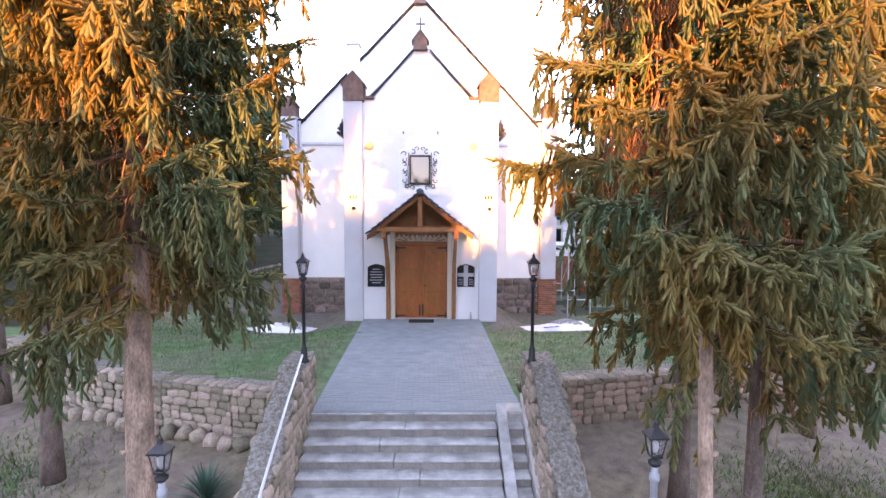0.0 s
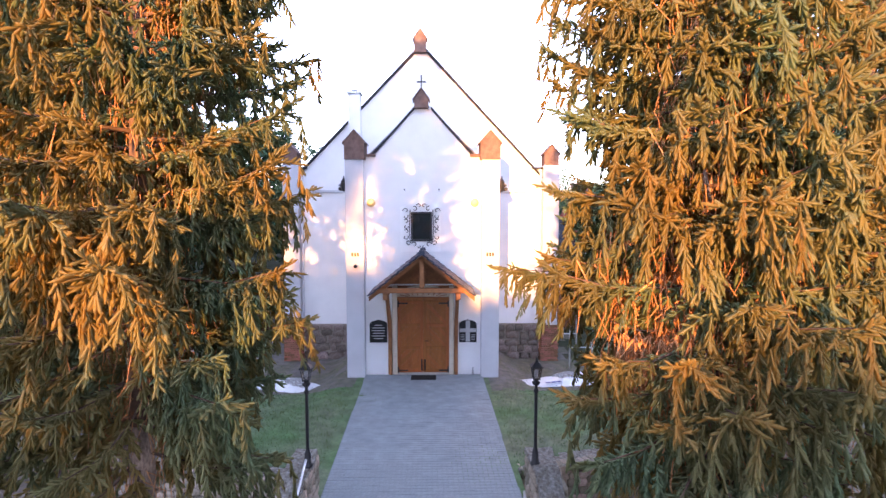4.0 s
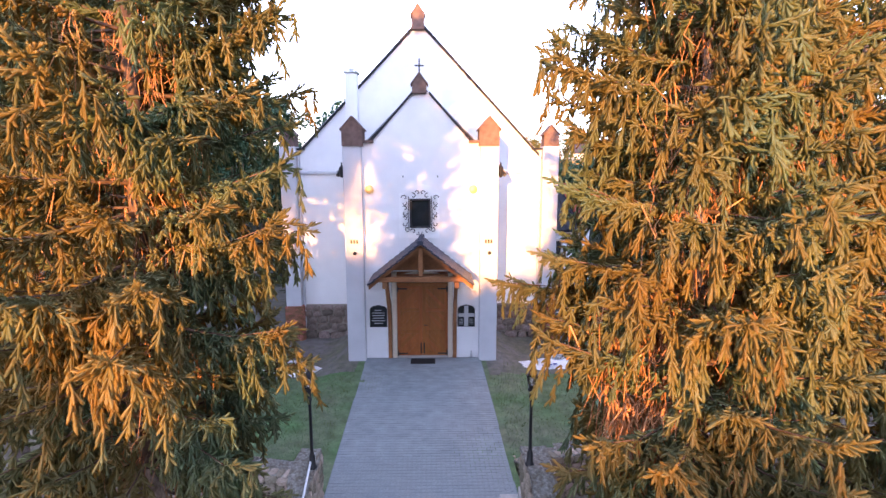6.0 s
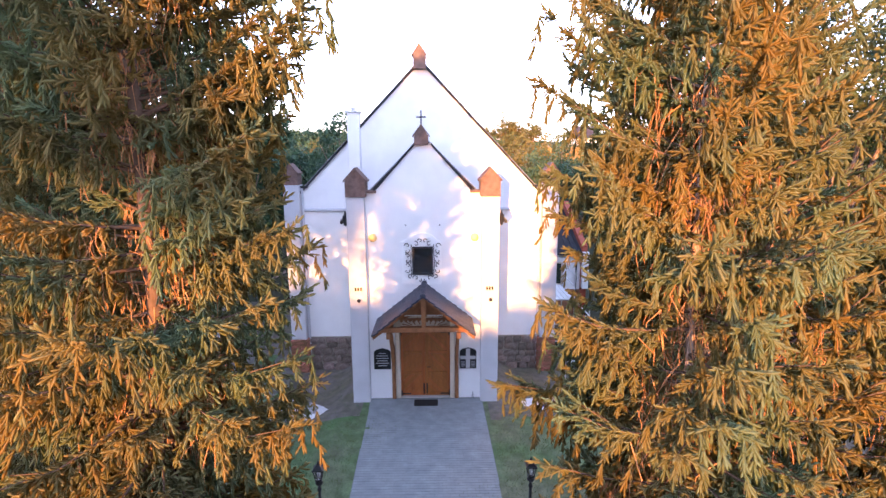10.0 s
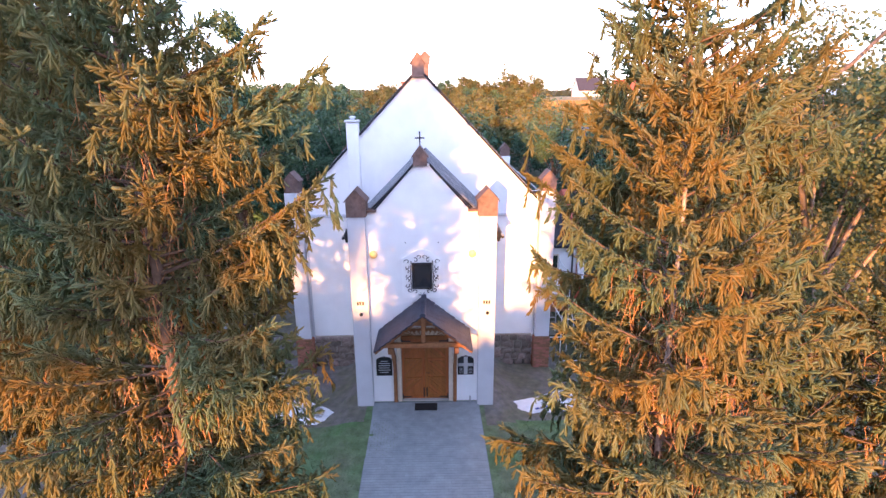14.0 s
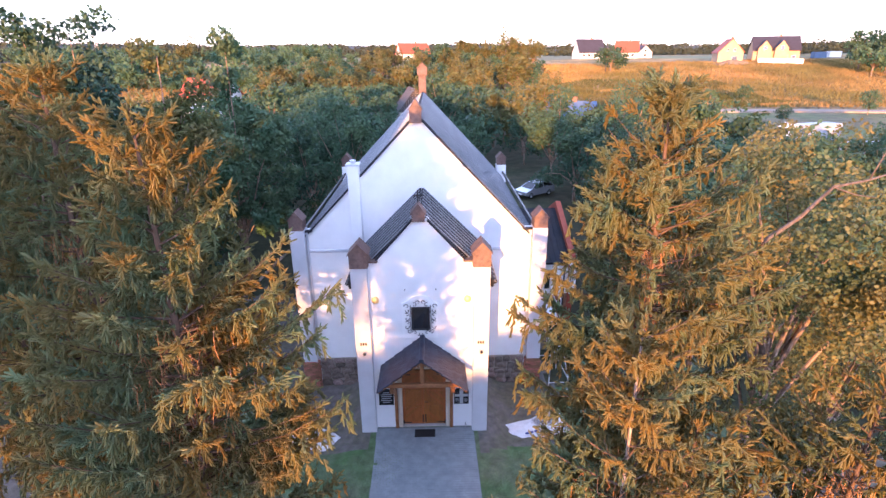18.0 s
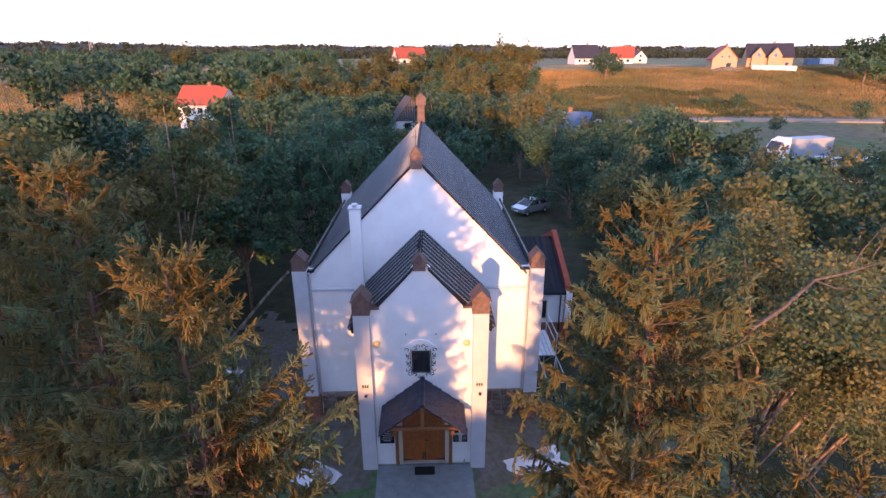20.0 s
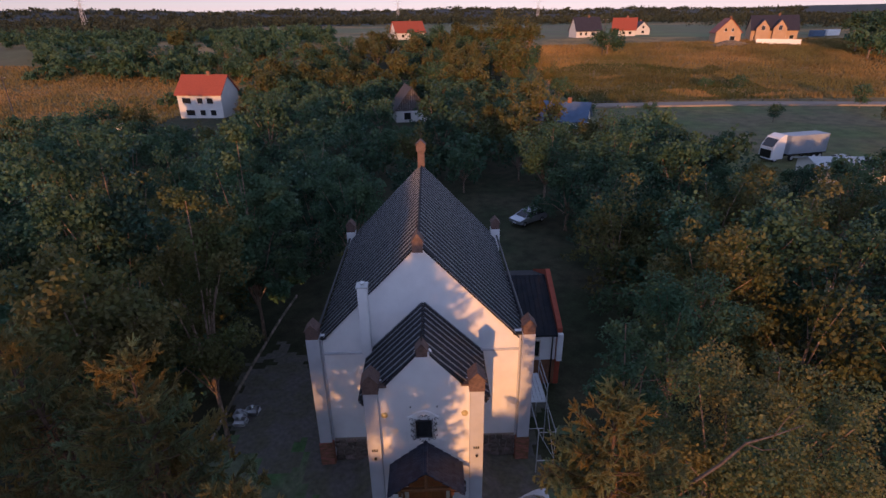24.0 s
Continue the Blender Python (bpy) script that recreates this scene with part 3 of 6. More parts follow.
        for i in range(1, n + 1):
            t = i / n
            p, d = pts[i], pts[i] - pts[i - 1]
            d = d / np.linalg.norm(d)
            if t < 0.18 and L > 0.8 or rng.random() > density * lush:
                continue
            put(p, d)
            if rng.random() < 0.6:
                put(p, down + 0.35 * out)
            for s in (-1, 1):
                if rng.random() < 0.08:
                    continue
                # fans along the limb, shorter towards its tip
                bd = d * rng.uniform(0.5, 1.0) + side * s * rng.uniform(0.6, 1.0) + down * rng.uniform(0.2, 0.7) * (1 - frac)
                bd /= np.linalg.norm(bd)
                reach = (0.14 + 0.28 * L * (1 - t) ** 0.7 * min(1, 2.5 * t)) * rng.uniform(0.6, 1.2)
                q = p.copy()
                for j in range(max(1, round(reach / (0.26 * fine)))):
                    put(q, bd)
                    q = q + bd * 0.24 * fine
                    bd = bd + down * 0.3 * fine * (1 - frac)
                    bd /= np.linalg.norm(bd)
                    # curtains
                    if rng.random() < (0.85 if j else 0.5) * (1 - 0.75 * frac):
                        hd = down + 0.15 * out + rng.normal(0, 0.07, 3)
                        w = q.copy()
                        for _ in range(max(1, round(hang * rng.uniform(0.4, 1.2) / (0.28 * fine)))):
                            put(w, hd)
                            w = w + hd / np.linalg.norm(hd) * 0.25 * fine

    z = base
    while z < height - 0.2:
        frac = (z - base) / (height - base)
        count = 6 if frac < 0.75 else 5
        off = rng.uniform(0, 6.28)
        for k in range(count):
            if frac < 0.06 and rng.random() < 0.35:
                continue
            a = off + 2 * math.pi * k / count + rng.uniform(-0.35, 0.35)
            limb(a, z + rng.uniform(-0.14, 0.14), (float(np.interp(z, gz, gr)) + 0.08) * rng.uniform(0.66, 1.12))
        z += rng.uniform(0.26, 0.38)
    for a, z0, L in extra:
        limb(radians(a), z0, L, 1.3)
    for a, z0, L in dead:
        limb(radians(a), z0, L, 0)
    # the leader's upright shoots
    for k in range(5):
        zt = height - 0.09 * k
        for q in range(1 if k == 0 else 3):
            a = rng.uniform(0, 6.28)
            put(np.array([*bend(zt), zt - 0.05]), np.array([0.5 * k * math.cos(a) / 2, 0.5 * k * math.sin(a) / 2, 1.0]), 0.7, 1.0)
    part("limb_wood", wood, M_LIMB, tree, smooth=True)
    tagged(part("twig_mass", twig, M_TWIG, tree), "bare red-brown twigs", kind="stuff")
    part("crown", place_many("crown", [spray_proto(rng, w, g) for w, g in ((0.5, 1.0), (0.65, 1.0), (0.8, 0.9), (0.4, 1.2), (0.3, 1.3), (0.5, 1.1))], np.array(org), np.array(dr), np.array(sc), rng, M_NEEDLE, 3), None, tree)
    return tree


def broadleaf(name, seed, height, spread, leaves, mat, label, leaf=0.11, base=0.3, at=(0, 0, 0), group="trees round the church", trunk_r=0.16):
    """A broad-leaved tree: a forked trunk, limbs, and leaves in clumps at the limbs' ends with gaps between."""
    rng = np.random.default_rng(seed)
    tree = thing(name, label, "tree", group, at=at)
    wood = Mesher()
    fork = height * base
    wood.tube([(0, 0, -0.3), (0.05, 0, fork * 0.6), (0, 0.06, fork * 1.1)], [trunk_r * 1.25, trunk_r, trunk_r * 0.8], 8)
    clumps = []
    limbs = 15
    for i in range(limbs):
        a = 2.4 * i + rng.uniform(-0.4, 0.4)
        up = rng.uniform(0.1, 1.0)
        r = spread * math.sqrt(max(0.02, 1 - (up * 0.95) ** 2.2)) * rng.uniform(0.65, 1.05)
        end = np.array([math.cos(a) * r, math.sin(a) * r, fork + (height - fork) * up * rng.uniform(0.85, 1.0)])
        start = np.array([0, 0, fork * rng.uniform(0.8, 1.2)])
        mid = start * 0.5 + end * 0.5 + np.array([0, 0, 0.08 * height]) + rng.normal(0, 0.15, 3)
        wood.tube([start, mid, end], [trunk_r * 0.5, trunk_r * 0.3, 0.02], 5, caps=False)
        for q, w in ((end, 1.0), (mid * 0.35 + end * 0.65, 0.9), (mid, 0.55)):
            for _ in range(3):
                clumps.append((q + rng.normal(0, 0.16 * spread, 3), w * spread * rng.uniform(0.14, 0.3)))
    part("trunk", wood, M_BARK, tree, smooth=True)
    size = np.array([c[1] for c in clumps])
    pick = rng.choice(len(clumps), leaves, p=size ** 2 / (size ** 2).sum())
    cen = np.array([c[0] for c in clumps])[pick]
    g = rng.normal(size=(leaves, 3))
    g /= np.linalg.norm(g, axis=1, keepdims=True)
    pos = cen + g * (size[pick] * rng.uniform(0.35, 1.0, leaves) ** 0.5)[:, None] * np.array([1, 1, 0.75])
    ax = rng.normal(size=(leaves, 3)) + np.array([0, 0, -0.3])
    ax /= np.linalg.norm(ax, axis=1, keepdims=True)
    sd = np.cross(ax, rng.normal(size=(leaves, 3)) + g)
    sd /= np.linalg.norm(sd, axis=1, keepdims=True)
    l = (leaf * rng.uniform(0.7, 1.3, leaves))[:, None]
    a, b, c, d = pos, pos + ax * l * 0.5 + sd * l * 0.34, pos + ax * l, pos + ax * l * 0.5 - sd * l * 0.34
    tris = np.concatenate([np.stack([a, b, c], 1), np.stack([a, c, d], 1)])
    part("crown", soup("crown", tris, mat), None, tree)
    return tree


SPRUCE_LABEL = "tall spruce with drooping needle-covered branches"
# the far-side extra limbs are added to thicken the shadow on the church
first = spruce("spruce_tree", 3, 14.75, 4.3, ((4.3, 1.2), (6.5, 1.45), (10.9, 1.6), (11.9, 1.3), (13.2, 0.8), (14.0, 0.42), (14.75, 0.1)), 0.135, SPRUCE_LABEL, at=(-2.35, -11.85, -1.5), lean=(-0.7, 1.6), fine=0.86,
               extra=(*((25 + (37 * k) % 130, 5.6 + 0.26 * k, 1.45) for k in range(26)), (-80, 6.9, 2.0), (-62, 6.6, 1.9), (-98, 7.3, 1.9), (8, 11.4, 1.9), (-12, 10.2, 2.0)))
second = spruce("spruce_tree", 5, 14.8, 3.2, ((3.2, 1.2), (5.5, 1.9), (9.5, 1.95), (12.5, 1.2), (14.8, 0.1)), 0.14, SPRUCE_LABEL, 0.62, at=(-5.9, -8.2, -1.0), lean=(-0.5, 1.2), bark=M_DARKBARK)
third = spruce("spruce_tree", 7, 12.6, 4.9, ((4.9, 0.75), (6.0, 0.95), (8.6, 1.05), (10.6, 0.9), (12.6, 0.2)), 0.05, "slender pale-stemmed spruce with drooping needle-covered branches", at=(2.29, -13.35, -1.7), lean=(0.65, 2.0), pale=True, fine=0.74,
               extra=((-75, 7.6, 1.25), (-60, 7.0, 1.3), (-90, 6.3, 1.1), (-105, 6.9, 1.1), (-95, 8.1, 1.1), (-118, 7.5, 1.0), (-85, 8.7, 1.1), (-70, 5.9, 1.0), (-100, 5.2, 0.85), (-62, 5.1, 0.85), (-135, 5.3, 0.9), (-80, 4.7, 0.7)), dead=((118, 6.5, 0.9), (150, 6.1, 0.8), (135, 7.0, 0.8)))
fourth = spruce("spruce_tree", 11, 14.6, 4.1, ((4.1, 1.5), (6.0, 2.0), (10.2, 2.05), (11.4, 1.55), (12.9, 0.9), (13.8, 0.42), (14.6, 0.1)), 0.13, SPRUCE_LABEL, 0.72, at=(4.5, -8.6, -1.2), lean=(-0.2, 0.2), bark=M_DARKBARK, extra=((182, 6.0, 2.9), (176, 5.6, 2.6), (200, 10.2, 2.5)))
fifth = spruce("spruce_tree", 13, 10.4, 3.1, ((3.1, 1.3), (5.0, 1.9), (7.5, 1.6), (10.4, 0.1)), 0.10, "spruce with drooping branches beside the stairs", 0.55, at=(4.2, -10.85, -1.4), bark=M_DARKBARK)
copy_thing(second, pose(-9.5, -5.0, -0.9, 0, 0, 140))
copy_thing(fifth, pose(7.3, -10.2, -1.2, 0, 0, 75))


def near_tree(x, y, h, spread, leaves, mat, label, seed, leaf=0.12, base=0.3):
    return broadleaf("broadleaf_tree", seed, h, spread, leaves, mat, label, leaf, base, at=(x, y, ground_height(x, y)), trunk_r=0.12)


near_tree(-11.2, -1.6, 14.4, 3.1, 22000, M_LEAFG, "tall broad-leaved tree with browning leaves", 61, 0.19)
near_tree(-10.3, 3.8, 14.7, 2.3, 15000, M_LEAFG, "slim broad-leaved tree with browning leaves", 62, 0.16)
near_tree(-15.2, 6.4, 16.3, 3.2, 18000, M_LEAF, "tall dark green broad-leaved tree", 63, 0.21)
near_tree(8.3, -6.3, 13.6, 2.9, 36000, M_LOCUST, "open locust tree with golden leaves and bare limbs", 64, 0.095, 0.45)
near_tree(7.9, -1.0, 11.4, 1.4, 7000, M_LEAF, "slim bright green young tree", 65, 0.14)
near_tree(12.8, 4.6, 9.4, 3.2, 15000, M_LEAF, "rounded dark green broad-leaved tree", 66, 0.15)
near_tree(12.6, -3.6, 11.6, 2.8, 20000, M_LOCUST, "locust tree with golden brown leaves", 67, 0.115)
near_tree(16.5, 9.5, 10.5, 3.4, 9000, M_LEAFG, "broad-leaved tree with yellow-green leaves", 68, 0.22)

near_tree(-11.8, 15.0, 15.4, 3.0, 22000, M_LEAF, "tall dark green broad-leaved tree", 69, 0.24, 0.2)
near_tree(-5.8, 21.6, 12.4, 3.0, 9000, M_LEAF, "dark green broad-leaved tree close behind the church", 70, 0.24, 0.2)


def kind_set(seed, leaves, leaf, x):
    out = []
    for i, (h, sp, mat) in enumerate(((11, 4.2, M_LEAF), (9, 3.8, M_LEAF), (12.5, 4.4, M_LEAF), (8, 3.4, M_LEAFG), (10, 3.9, M_LEAFG))):
        label = "dense green broad-leaved tree" if mat is M_LEAF else "broad-leaved tree with yellow-green leaves"
        out.append((h, broadleaf("broadleaf_tree", seed + i, h, sp, leaves, mat, label, leaf, 0.22, at=(x[i][0], x[i][1], ground_height(*x[i])), group="woodland trees")))
    return out


mid = kind_set(40, 5000, 0.30, ((-14.5, 22), (-10, 27), (-17, 30), (20, 20), (-21, 17)))
far = kind_set(50, 1700, 0.56, ((-24, 62), (-14, 70), (2, 58), (10, 66), (20, 74)))


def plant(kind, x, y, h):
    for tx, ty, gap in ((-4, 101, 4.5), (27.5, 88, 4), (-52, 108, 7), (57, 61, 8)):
        # trees are lowered to keep the camera's line to each building clear
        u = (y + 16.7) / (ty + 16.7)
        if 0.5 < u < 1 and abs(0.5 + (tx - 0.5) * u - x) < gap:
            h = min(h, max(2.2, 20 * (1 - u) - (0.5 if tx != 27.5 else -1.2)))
    base_h, ob = kind
    c = copy_thing(ob, pose(x, y, ground_height(x, y), 0, 0, rw.uniform(0, 360)))
    k = h / base_h
    c.scale = (k * rw.uniform(0.9, 1.15), k * rw.uniform(0.9, 1.15), k)


rw = random.Random(5)
placed = [(-14.5, 22), (-10, 27), (-17, 30), (20, 20), (-21, 17), (-24, 62), (-14, 70), (2, 58), (10, 66), (20, 74), (12.8, 4.6), (16.5, 9.5)]


def free(x, y, gap):
    if abs(x) < 8.5 and y < 22 or 5 < x < 14 and 14 < y < 46 or -66 < x < -42 and y > 84 or abs(x + 4) < 6 and 86 < y < 112 or abs(x - 27) < 6 and 78 < y < 100:
        return False
    if x > 27 and 40 < y < 120 or x < -62 and y > 84 or 24 < x < 33 and 44 < y < 58:
        return False
    return all((x - a) ** 2 + (y - b) ** 2 > gap * gap for a, b in placed)


for _ in range(500):
    x, y = rw.uniform(-46, 46), rw.uniform(2, 45)
    if abs(x) > 13 and free(x, y, 4.6) or abs(x) > 8 and y > 24 and free(x, y, 4.6):
        placed.append((x, y))
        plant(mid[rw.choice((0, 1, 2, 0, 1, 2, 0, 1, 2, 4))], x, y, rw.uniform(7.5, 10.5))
for _ in range(1500):
    y = rw.uniform(45, 112)
    x = rw.uniform(-62, 40)
    if free(x, y, 5.2) and len(placed) < 240:
        placed.append((x, y))
        # cut to 5 m along the camera's line to the orange-roofed house
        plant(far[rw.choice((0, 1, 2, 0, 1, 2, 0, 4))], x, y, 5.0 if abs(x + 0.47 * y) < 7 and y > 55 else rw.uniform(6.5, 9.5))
for _ in range(300):
    x, y = rw.uniform(-42, 36), rw.uniform(112, 206)
    if free(x, y, 6.0) and len(placed) < 300:
        placed.append((x, y))
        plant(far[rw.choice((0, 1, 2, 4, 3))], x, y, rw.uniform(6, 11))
FIELD_TREES = ((28.5, 194, 14.5, 4), (33, 197, 12, 3), (39, 192, 13, 4), (20, 195, 11, 4), (11.5, 196, 12, 3), (5, 199, 12, 0), (-1.5, 198, 13, 1), (69, 192, 12, 1), (-97, 165, 14, 1), (-89, 187, 12, 4), (-70, 175, 10, 0), (-60, 160, 9, 1), (-110, 190, 9, 0), (160, 158, 7, 1), (152, 168, 14, 1), (160, 172, 17, 0), (166, 176, 18, 2), (172, 178, 19, 1), (158, 182, 15, 0), (178, 186, 18, 2))
MEADOW_TREES = ((30, 50, 10, 0), (36, 47, 9.5, 1), (42, 45, 9, 4), (47, 43, 8.5, 0), (40, 53, 6, 2), (53, 44, 6, 1), (63, 45, 8.5, 4), (69, 49, 9, 0), (33, 58, 8, 2), (38, 64, 6, 1), (45, 60, 4, 0), (77, 56, 9, 1), (31, 66, 6, 0), (58, 42, 7, 2), (84, 62, 8, 0))
ROADSIDE_TREES = ((36, 74, 5, 1), (72, 90, 4, 0), (50, 100, 4, 1), (34, 96, 6, 2), (92, 84, 5, 4), (80, 135, 4, 1), (86, 129, 5, 0), (102, 105, 6, 0), (59, 47, 5, 0), (64, 46, 6, 1), (48, 64, 4, 0), (53, 46, 4, 3), (71, 50, 7, 2), (43, 49, 6, 4), (150, 150, 6, 0), (172, 140, 7, 0))
for group_ in (FIELD_TREES, MEADOW_TREES, ROADSIDE_TREES):
    for x, y, h, k in group_:
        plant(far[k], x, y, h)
# unseen trees added to the south to block the low sun: a low row, and tall ones with high crowns further left
for i in range(34):
    x = -75 + 4.6 * i + rw.uniform(-1, 1)
    plant(far[i % 3], x, -42 + rw.uniform(-2, 2), (7.3 if x < -7.2 else 6.0 if x < -3 else 6.5) + rw.uniform(-0.6, 0.6) - (ground_height(x, -42) + 0.4))
near_tree(-11.9, -43, 17.4, 3.0, 5600, M_LEAF, "unseen tall high-crowned tree that blocks the low sun", 84, 0.34, 0.74)
for i, (x, y) in enumerate(((-15.0, -43), (-19.4, -41), (-16.4, -46), (-34, -42))):
    tall = broadleaf("broadleaf_tree", 80 + i % 2, (18.3, 18.0)[i], 4.2, 6000, M_LEAF, "unseen tall high-crowned tree that blocks the low sun", 0.42, 0.64, at=(x, y, ground_height(x, y)), trunk_r=0.25) if i < 2 else copy_thing(tall, pose(x, y, ground_height(x, y), 0, 0, 90 * i))

rb_h = np.random.default_rng(90)
# an unseen dense hedge added to the south, its heights set to shape the shade
bits = []
for i in range(37):
    x, y, h = -60 + 3.1 * i, -39 + rw.uniform(-1, 1), rw.uniform(9.4, 10.3) * (1.0 if i < 15 else 0.97 if i < 17 else 0.88 if i < 19 else 0.92)
    c = np.stack([rb_h.normal(x, 1.3, 1500), rb_h.normal(y, 1.2, 1500), -2.6 + h * rb_h.uniform(0.0, 1.0, 1500)], 1)
    bits.append(c[:, None, :] + rb_h.normal(0, 0.35, (1500, 3, 3)))
ob = part("hedge", soup("hedge", np.concatenate(bits), M_LEAF), None)
tagged(ob, "unseen dense green hedge that blocks the low sun", "hedge", kind="stuff")
# bushes beyond the field, in one mass of leaves
rb = np.random.default_rng(71)
heaps = []
while len(heaps) < 260:
    y = rb.uniform(138, 292)
    x = rb.uniform(-0.80, -0.17) * y
    if noise.noise((x / 40, y / 25, 2)) > -0.12 and y > 150 - 0.12 * (x + 60) and not (abs(x + 80) < 22 and y < 146):
        heaps.append((x, y, rb.uniform(2.5, 8.0)))
heaps += [(-66, 122, 4), (-44, 118, 6), (-40, 124, 7), (-36, 130, 6), (-75, 98, 2.5), (-86, 94, 3)]
bits = []
for x, y, h in heaps:
    for _ in range(9):
        q = np.array([x, y, ground_height(x, y)]) + np.array([rb.normal(0, 0.28 * h), rb.normal(0, 0.28 * h), h * rb.uniform(0.2, 0.95)])
        g = rb.normal(size=(30, 3))
        g /= np.linalg.norm(g, axis=1, keepdims=True)
        c = q + g * h * 0.17 * rb.uniform(0.5, 1.1, (30, 1))
        bits.append(c[:, None, :] + rb.normal(0, 0.42, (30, 3, 3)))
ob = part("bushes", soup("bushes", np.concatenate(bits), M_LEAF), None)
tagged(ob, "green bushes and scrub beyond the dry field", "bushes", kind="stuff")
# far woods
rf = np.random.default_rng(8)
woods = []


def crown_at(x, y, w, h):
    z = ground_height(x, y)
    g = rf.normal(size=(26, 3))
    g /= np.linalg.norm(g, axis=1, keepdims=True)
    g[:, 2] = np.abs(g[:, 2]) * 1.15 - 0.15
    c = np.array([x, y, z + 0.35 * h]) + g * np.array([w, w, 0.62 * h]) * rf.uniform(0.75, 1.05, (26, 1))
    woods.append(c[:, None, :] + rf.normal(0, 0.21 * w, (26, 3, 3)))


for _ in range(1500):
    crown_at(rf.uniform(-900, 60), rf.uniform(900, 1150), rf.uniform(4, 8), rf.uniform(8, 20))
for _ in range(700):
    crown_at(rf.uniform(60, 900), rf.uniform(700, 1000), rf.uniform(5, 9), rf.uniform(7, 12))
for _ in range(1700):
    x = 190 + 330 * rf.random() ** 0.6
    crown_at(x, rf.uniform(275, 420) + 0.2 * (x - 150), rf.uniform(2.0, 3.4), rf.uniform(7, 11))
for _ in range(4400):
    y = 310 + 900 * rf.random() ** 2
    crown_at(-0.42 * y - rf.uniform(-0.06, 1.0) * y, y + rf.normal(0, 30), rf.uniform(1.8, 4.2), rf.uniform(3, 11))
for _ in range(1200):
    a, d = rf.uniform(-0.75, 0.6), rf.uniform(1500, 3300)
    crown_at(d * math.sin(a), d * math.cos(a), rf.uniform(14, 26), rf.uniform(5, 9))
ob = part("far_woods", soup("far_woods", np.concatenate(woods), M_FARTREE), None)
tagged(ob, "dark distant forest belts", "forest", kind="stuff")

# standing dry grass of the fields
rd = np.random.default_rng(17)
blades, green = [], []
while len(blades) + len(green) < 110000:
    x, y = (rd.uniform(36, 190), rd.uniform(119, 215)) if rd.random() < 0.65 else (rd.uniform(-170, -58), rd.uniform(92, 200))
    if zone(x, y) != 4:
        continue
    z = ground_height(x, y)
    a, h = rd.uniform(0, 6.28), rd.uniform(0.4, 0.9) * (1 + 0.6 * noise.noise((x / 14, y / 9, 0)))
    c, s_ = 0.2 * math.cos(a), 0.2 * math.sin(a)
    (green if x > 0 and x < 96 + 14 * noise.noise((x / 20, y / 12, 3)) and y < 172 + 16 * noise.noise((x / 20, y / 30, 7)) and noise.noise((x / 16, y / 8, 1)) > -0.35 else blades).append([(x - c, y - s_, z - 0.05), (x + c, y + s_, z - 0.05), (x + rd.normal(0, 0.2), y + rd.normal(0, 0.2), z + h)])
M_STRAW = material("standing_straw", (0.37, 0.23, 0.085), 0.9, var=0.2, scale=0.1, fine=1, bump=0, island=0.15, tint=(0.17, 0.15, 0.05), tscale=0.03, tamount=0.9, translucent=0.3)
ob = part("dry_grass", soup("dry_grass", np.array(blades), M_STRAW), None)
tagged(ob, "tall dry yellow grass on the fields", "grass", kind="stuff")
# olive blades: the shade on this part of the field is put into their colour
M_SHADEGRASS = material("tall_shade_olive_grass", (0.095, 0.10, 0.03), 0.9, var=0.25, scale=0.1, fine=1, bump=0, island=0.15, tint=(0.15, 0.12, 0.04), tscale=0.05, tamount=0.8, translucent=0.3)
ob = part("meadow_grass", soup("meadow_grass", np.array(green), M_SHADEGRASS), None)
tagged(ob, "tall grass, olive for the shaded part of the dry field", "grass", kind="stuff")
# a long bare limb on the open locust tree
locust = [o for o in bpy.data.objects if o.name.startswith("broadleaf_tree") and abs(o.location.x - 8.3) < 0.01 and abs(o.location.y + 6.3) < 0.01][0]
bare = Mesher()
bare.tube([(0.0, -0.3, 7.6), (-2.21, -2.0, 11.49), (-1.87, -1.88, 11.83), (-1.29, -1.76, 12.18), (-0.74, -1.64, 12.69), (-0.03, -1.52, 12.78), (0.72, -1.4, 12.96)], [0.06, 0.05, 0.042, 0.036, 0.028, 0.02, 0.01], 7)
bare.tube([(-0.74, -1.64, 12.69), (-0.39, -1.74, 12.57), (0.06, -1.64, 12.49)], [0.018, 0.013, 0.007], 6)
bare.tube([(-0.03, -1.52, 12.78), (0.12, -1.52, 13.23), (0.37, -1.52, 13.68)], [0.016, 0.011, 0.006], 6)
part("bare_limb", bare, M_DARKBARK, locust, "long bare grey-brown limb", smooth=True)
rs = random.Random(22)
# ---- village, road and vehicles ----
M_WHITEWALL = material("render_white", (0.66, 0.64, 0.60), 0.9, var=0.05, scale=0.5, fine=6, bump=0.1)
M_BUFF = material("buff_block", (0.50, 0.33, 0.20), 0.9, var=0.08, scale=0.6, fine=6, bump=0.1)
M_DARKTILE = material("dark_roof_tile", (0.045, 0.04, 0.05), 0.6, var=0.1, scale=1, fine=8, bump=0.1)
M_BLUEROOF = material("blue_grey_roof", (0.10, 0.15, 0.24), 0.5, var=0.1, scale=1, fine=8, bump=0.1)
M_OLDWOOD = material("weathered_boards", (0.10, 0.085, 0.08), 0.9, var=0.2, scale=2, fine=12, bump=0.3)
M_ASPHALT = material("road_surface", (0.30, 0.24, 0.19), 0.9, var=0.1, scale=0.6, fine=6, bump=0.2)
M_CARPAINT = material("silver_car_paint", (0.50, 0.53, 0.57), 0.25, metal=0.6, var=0.03, bump=0, spec=0.6)
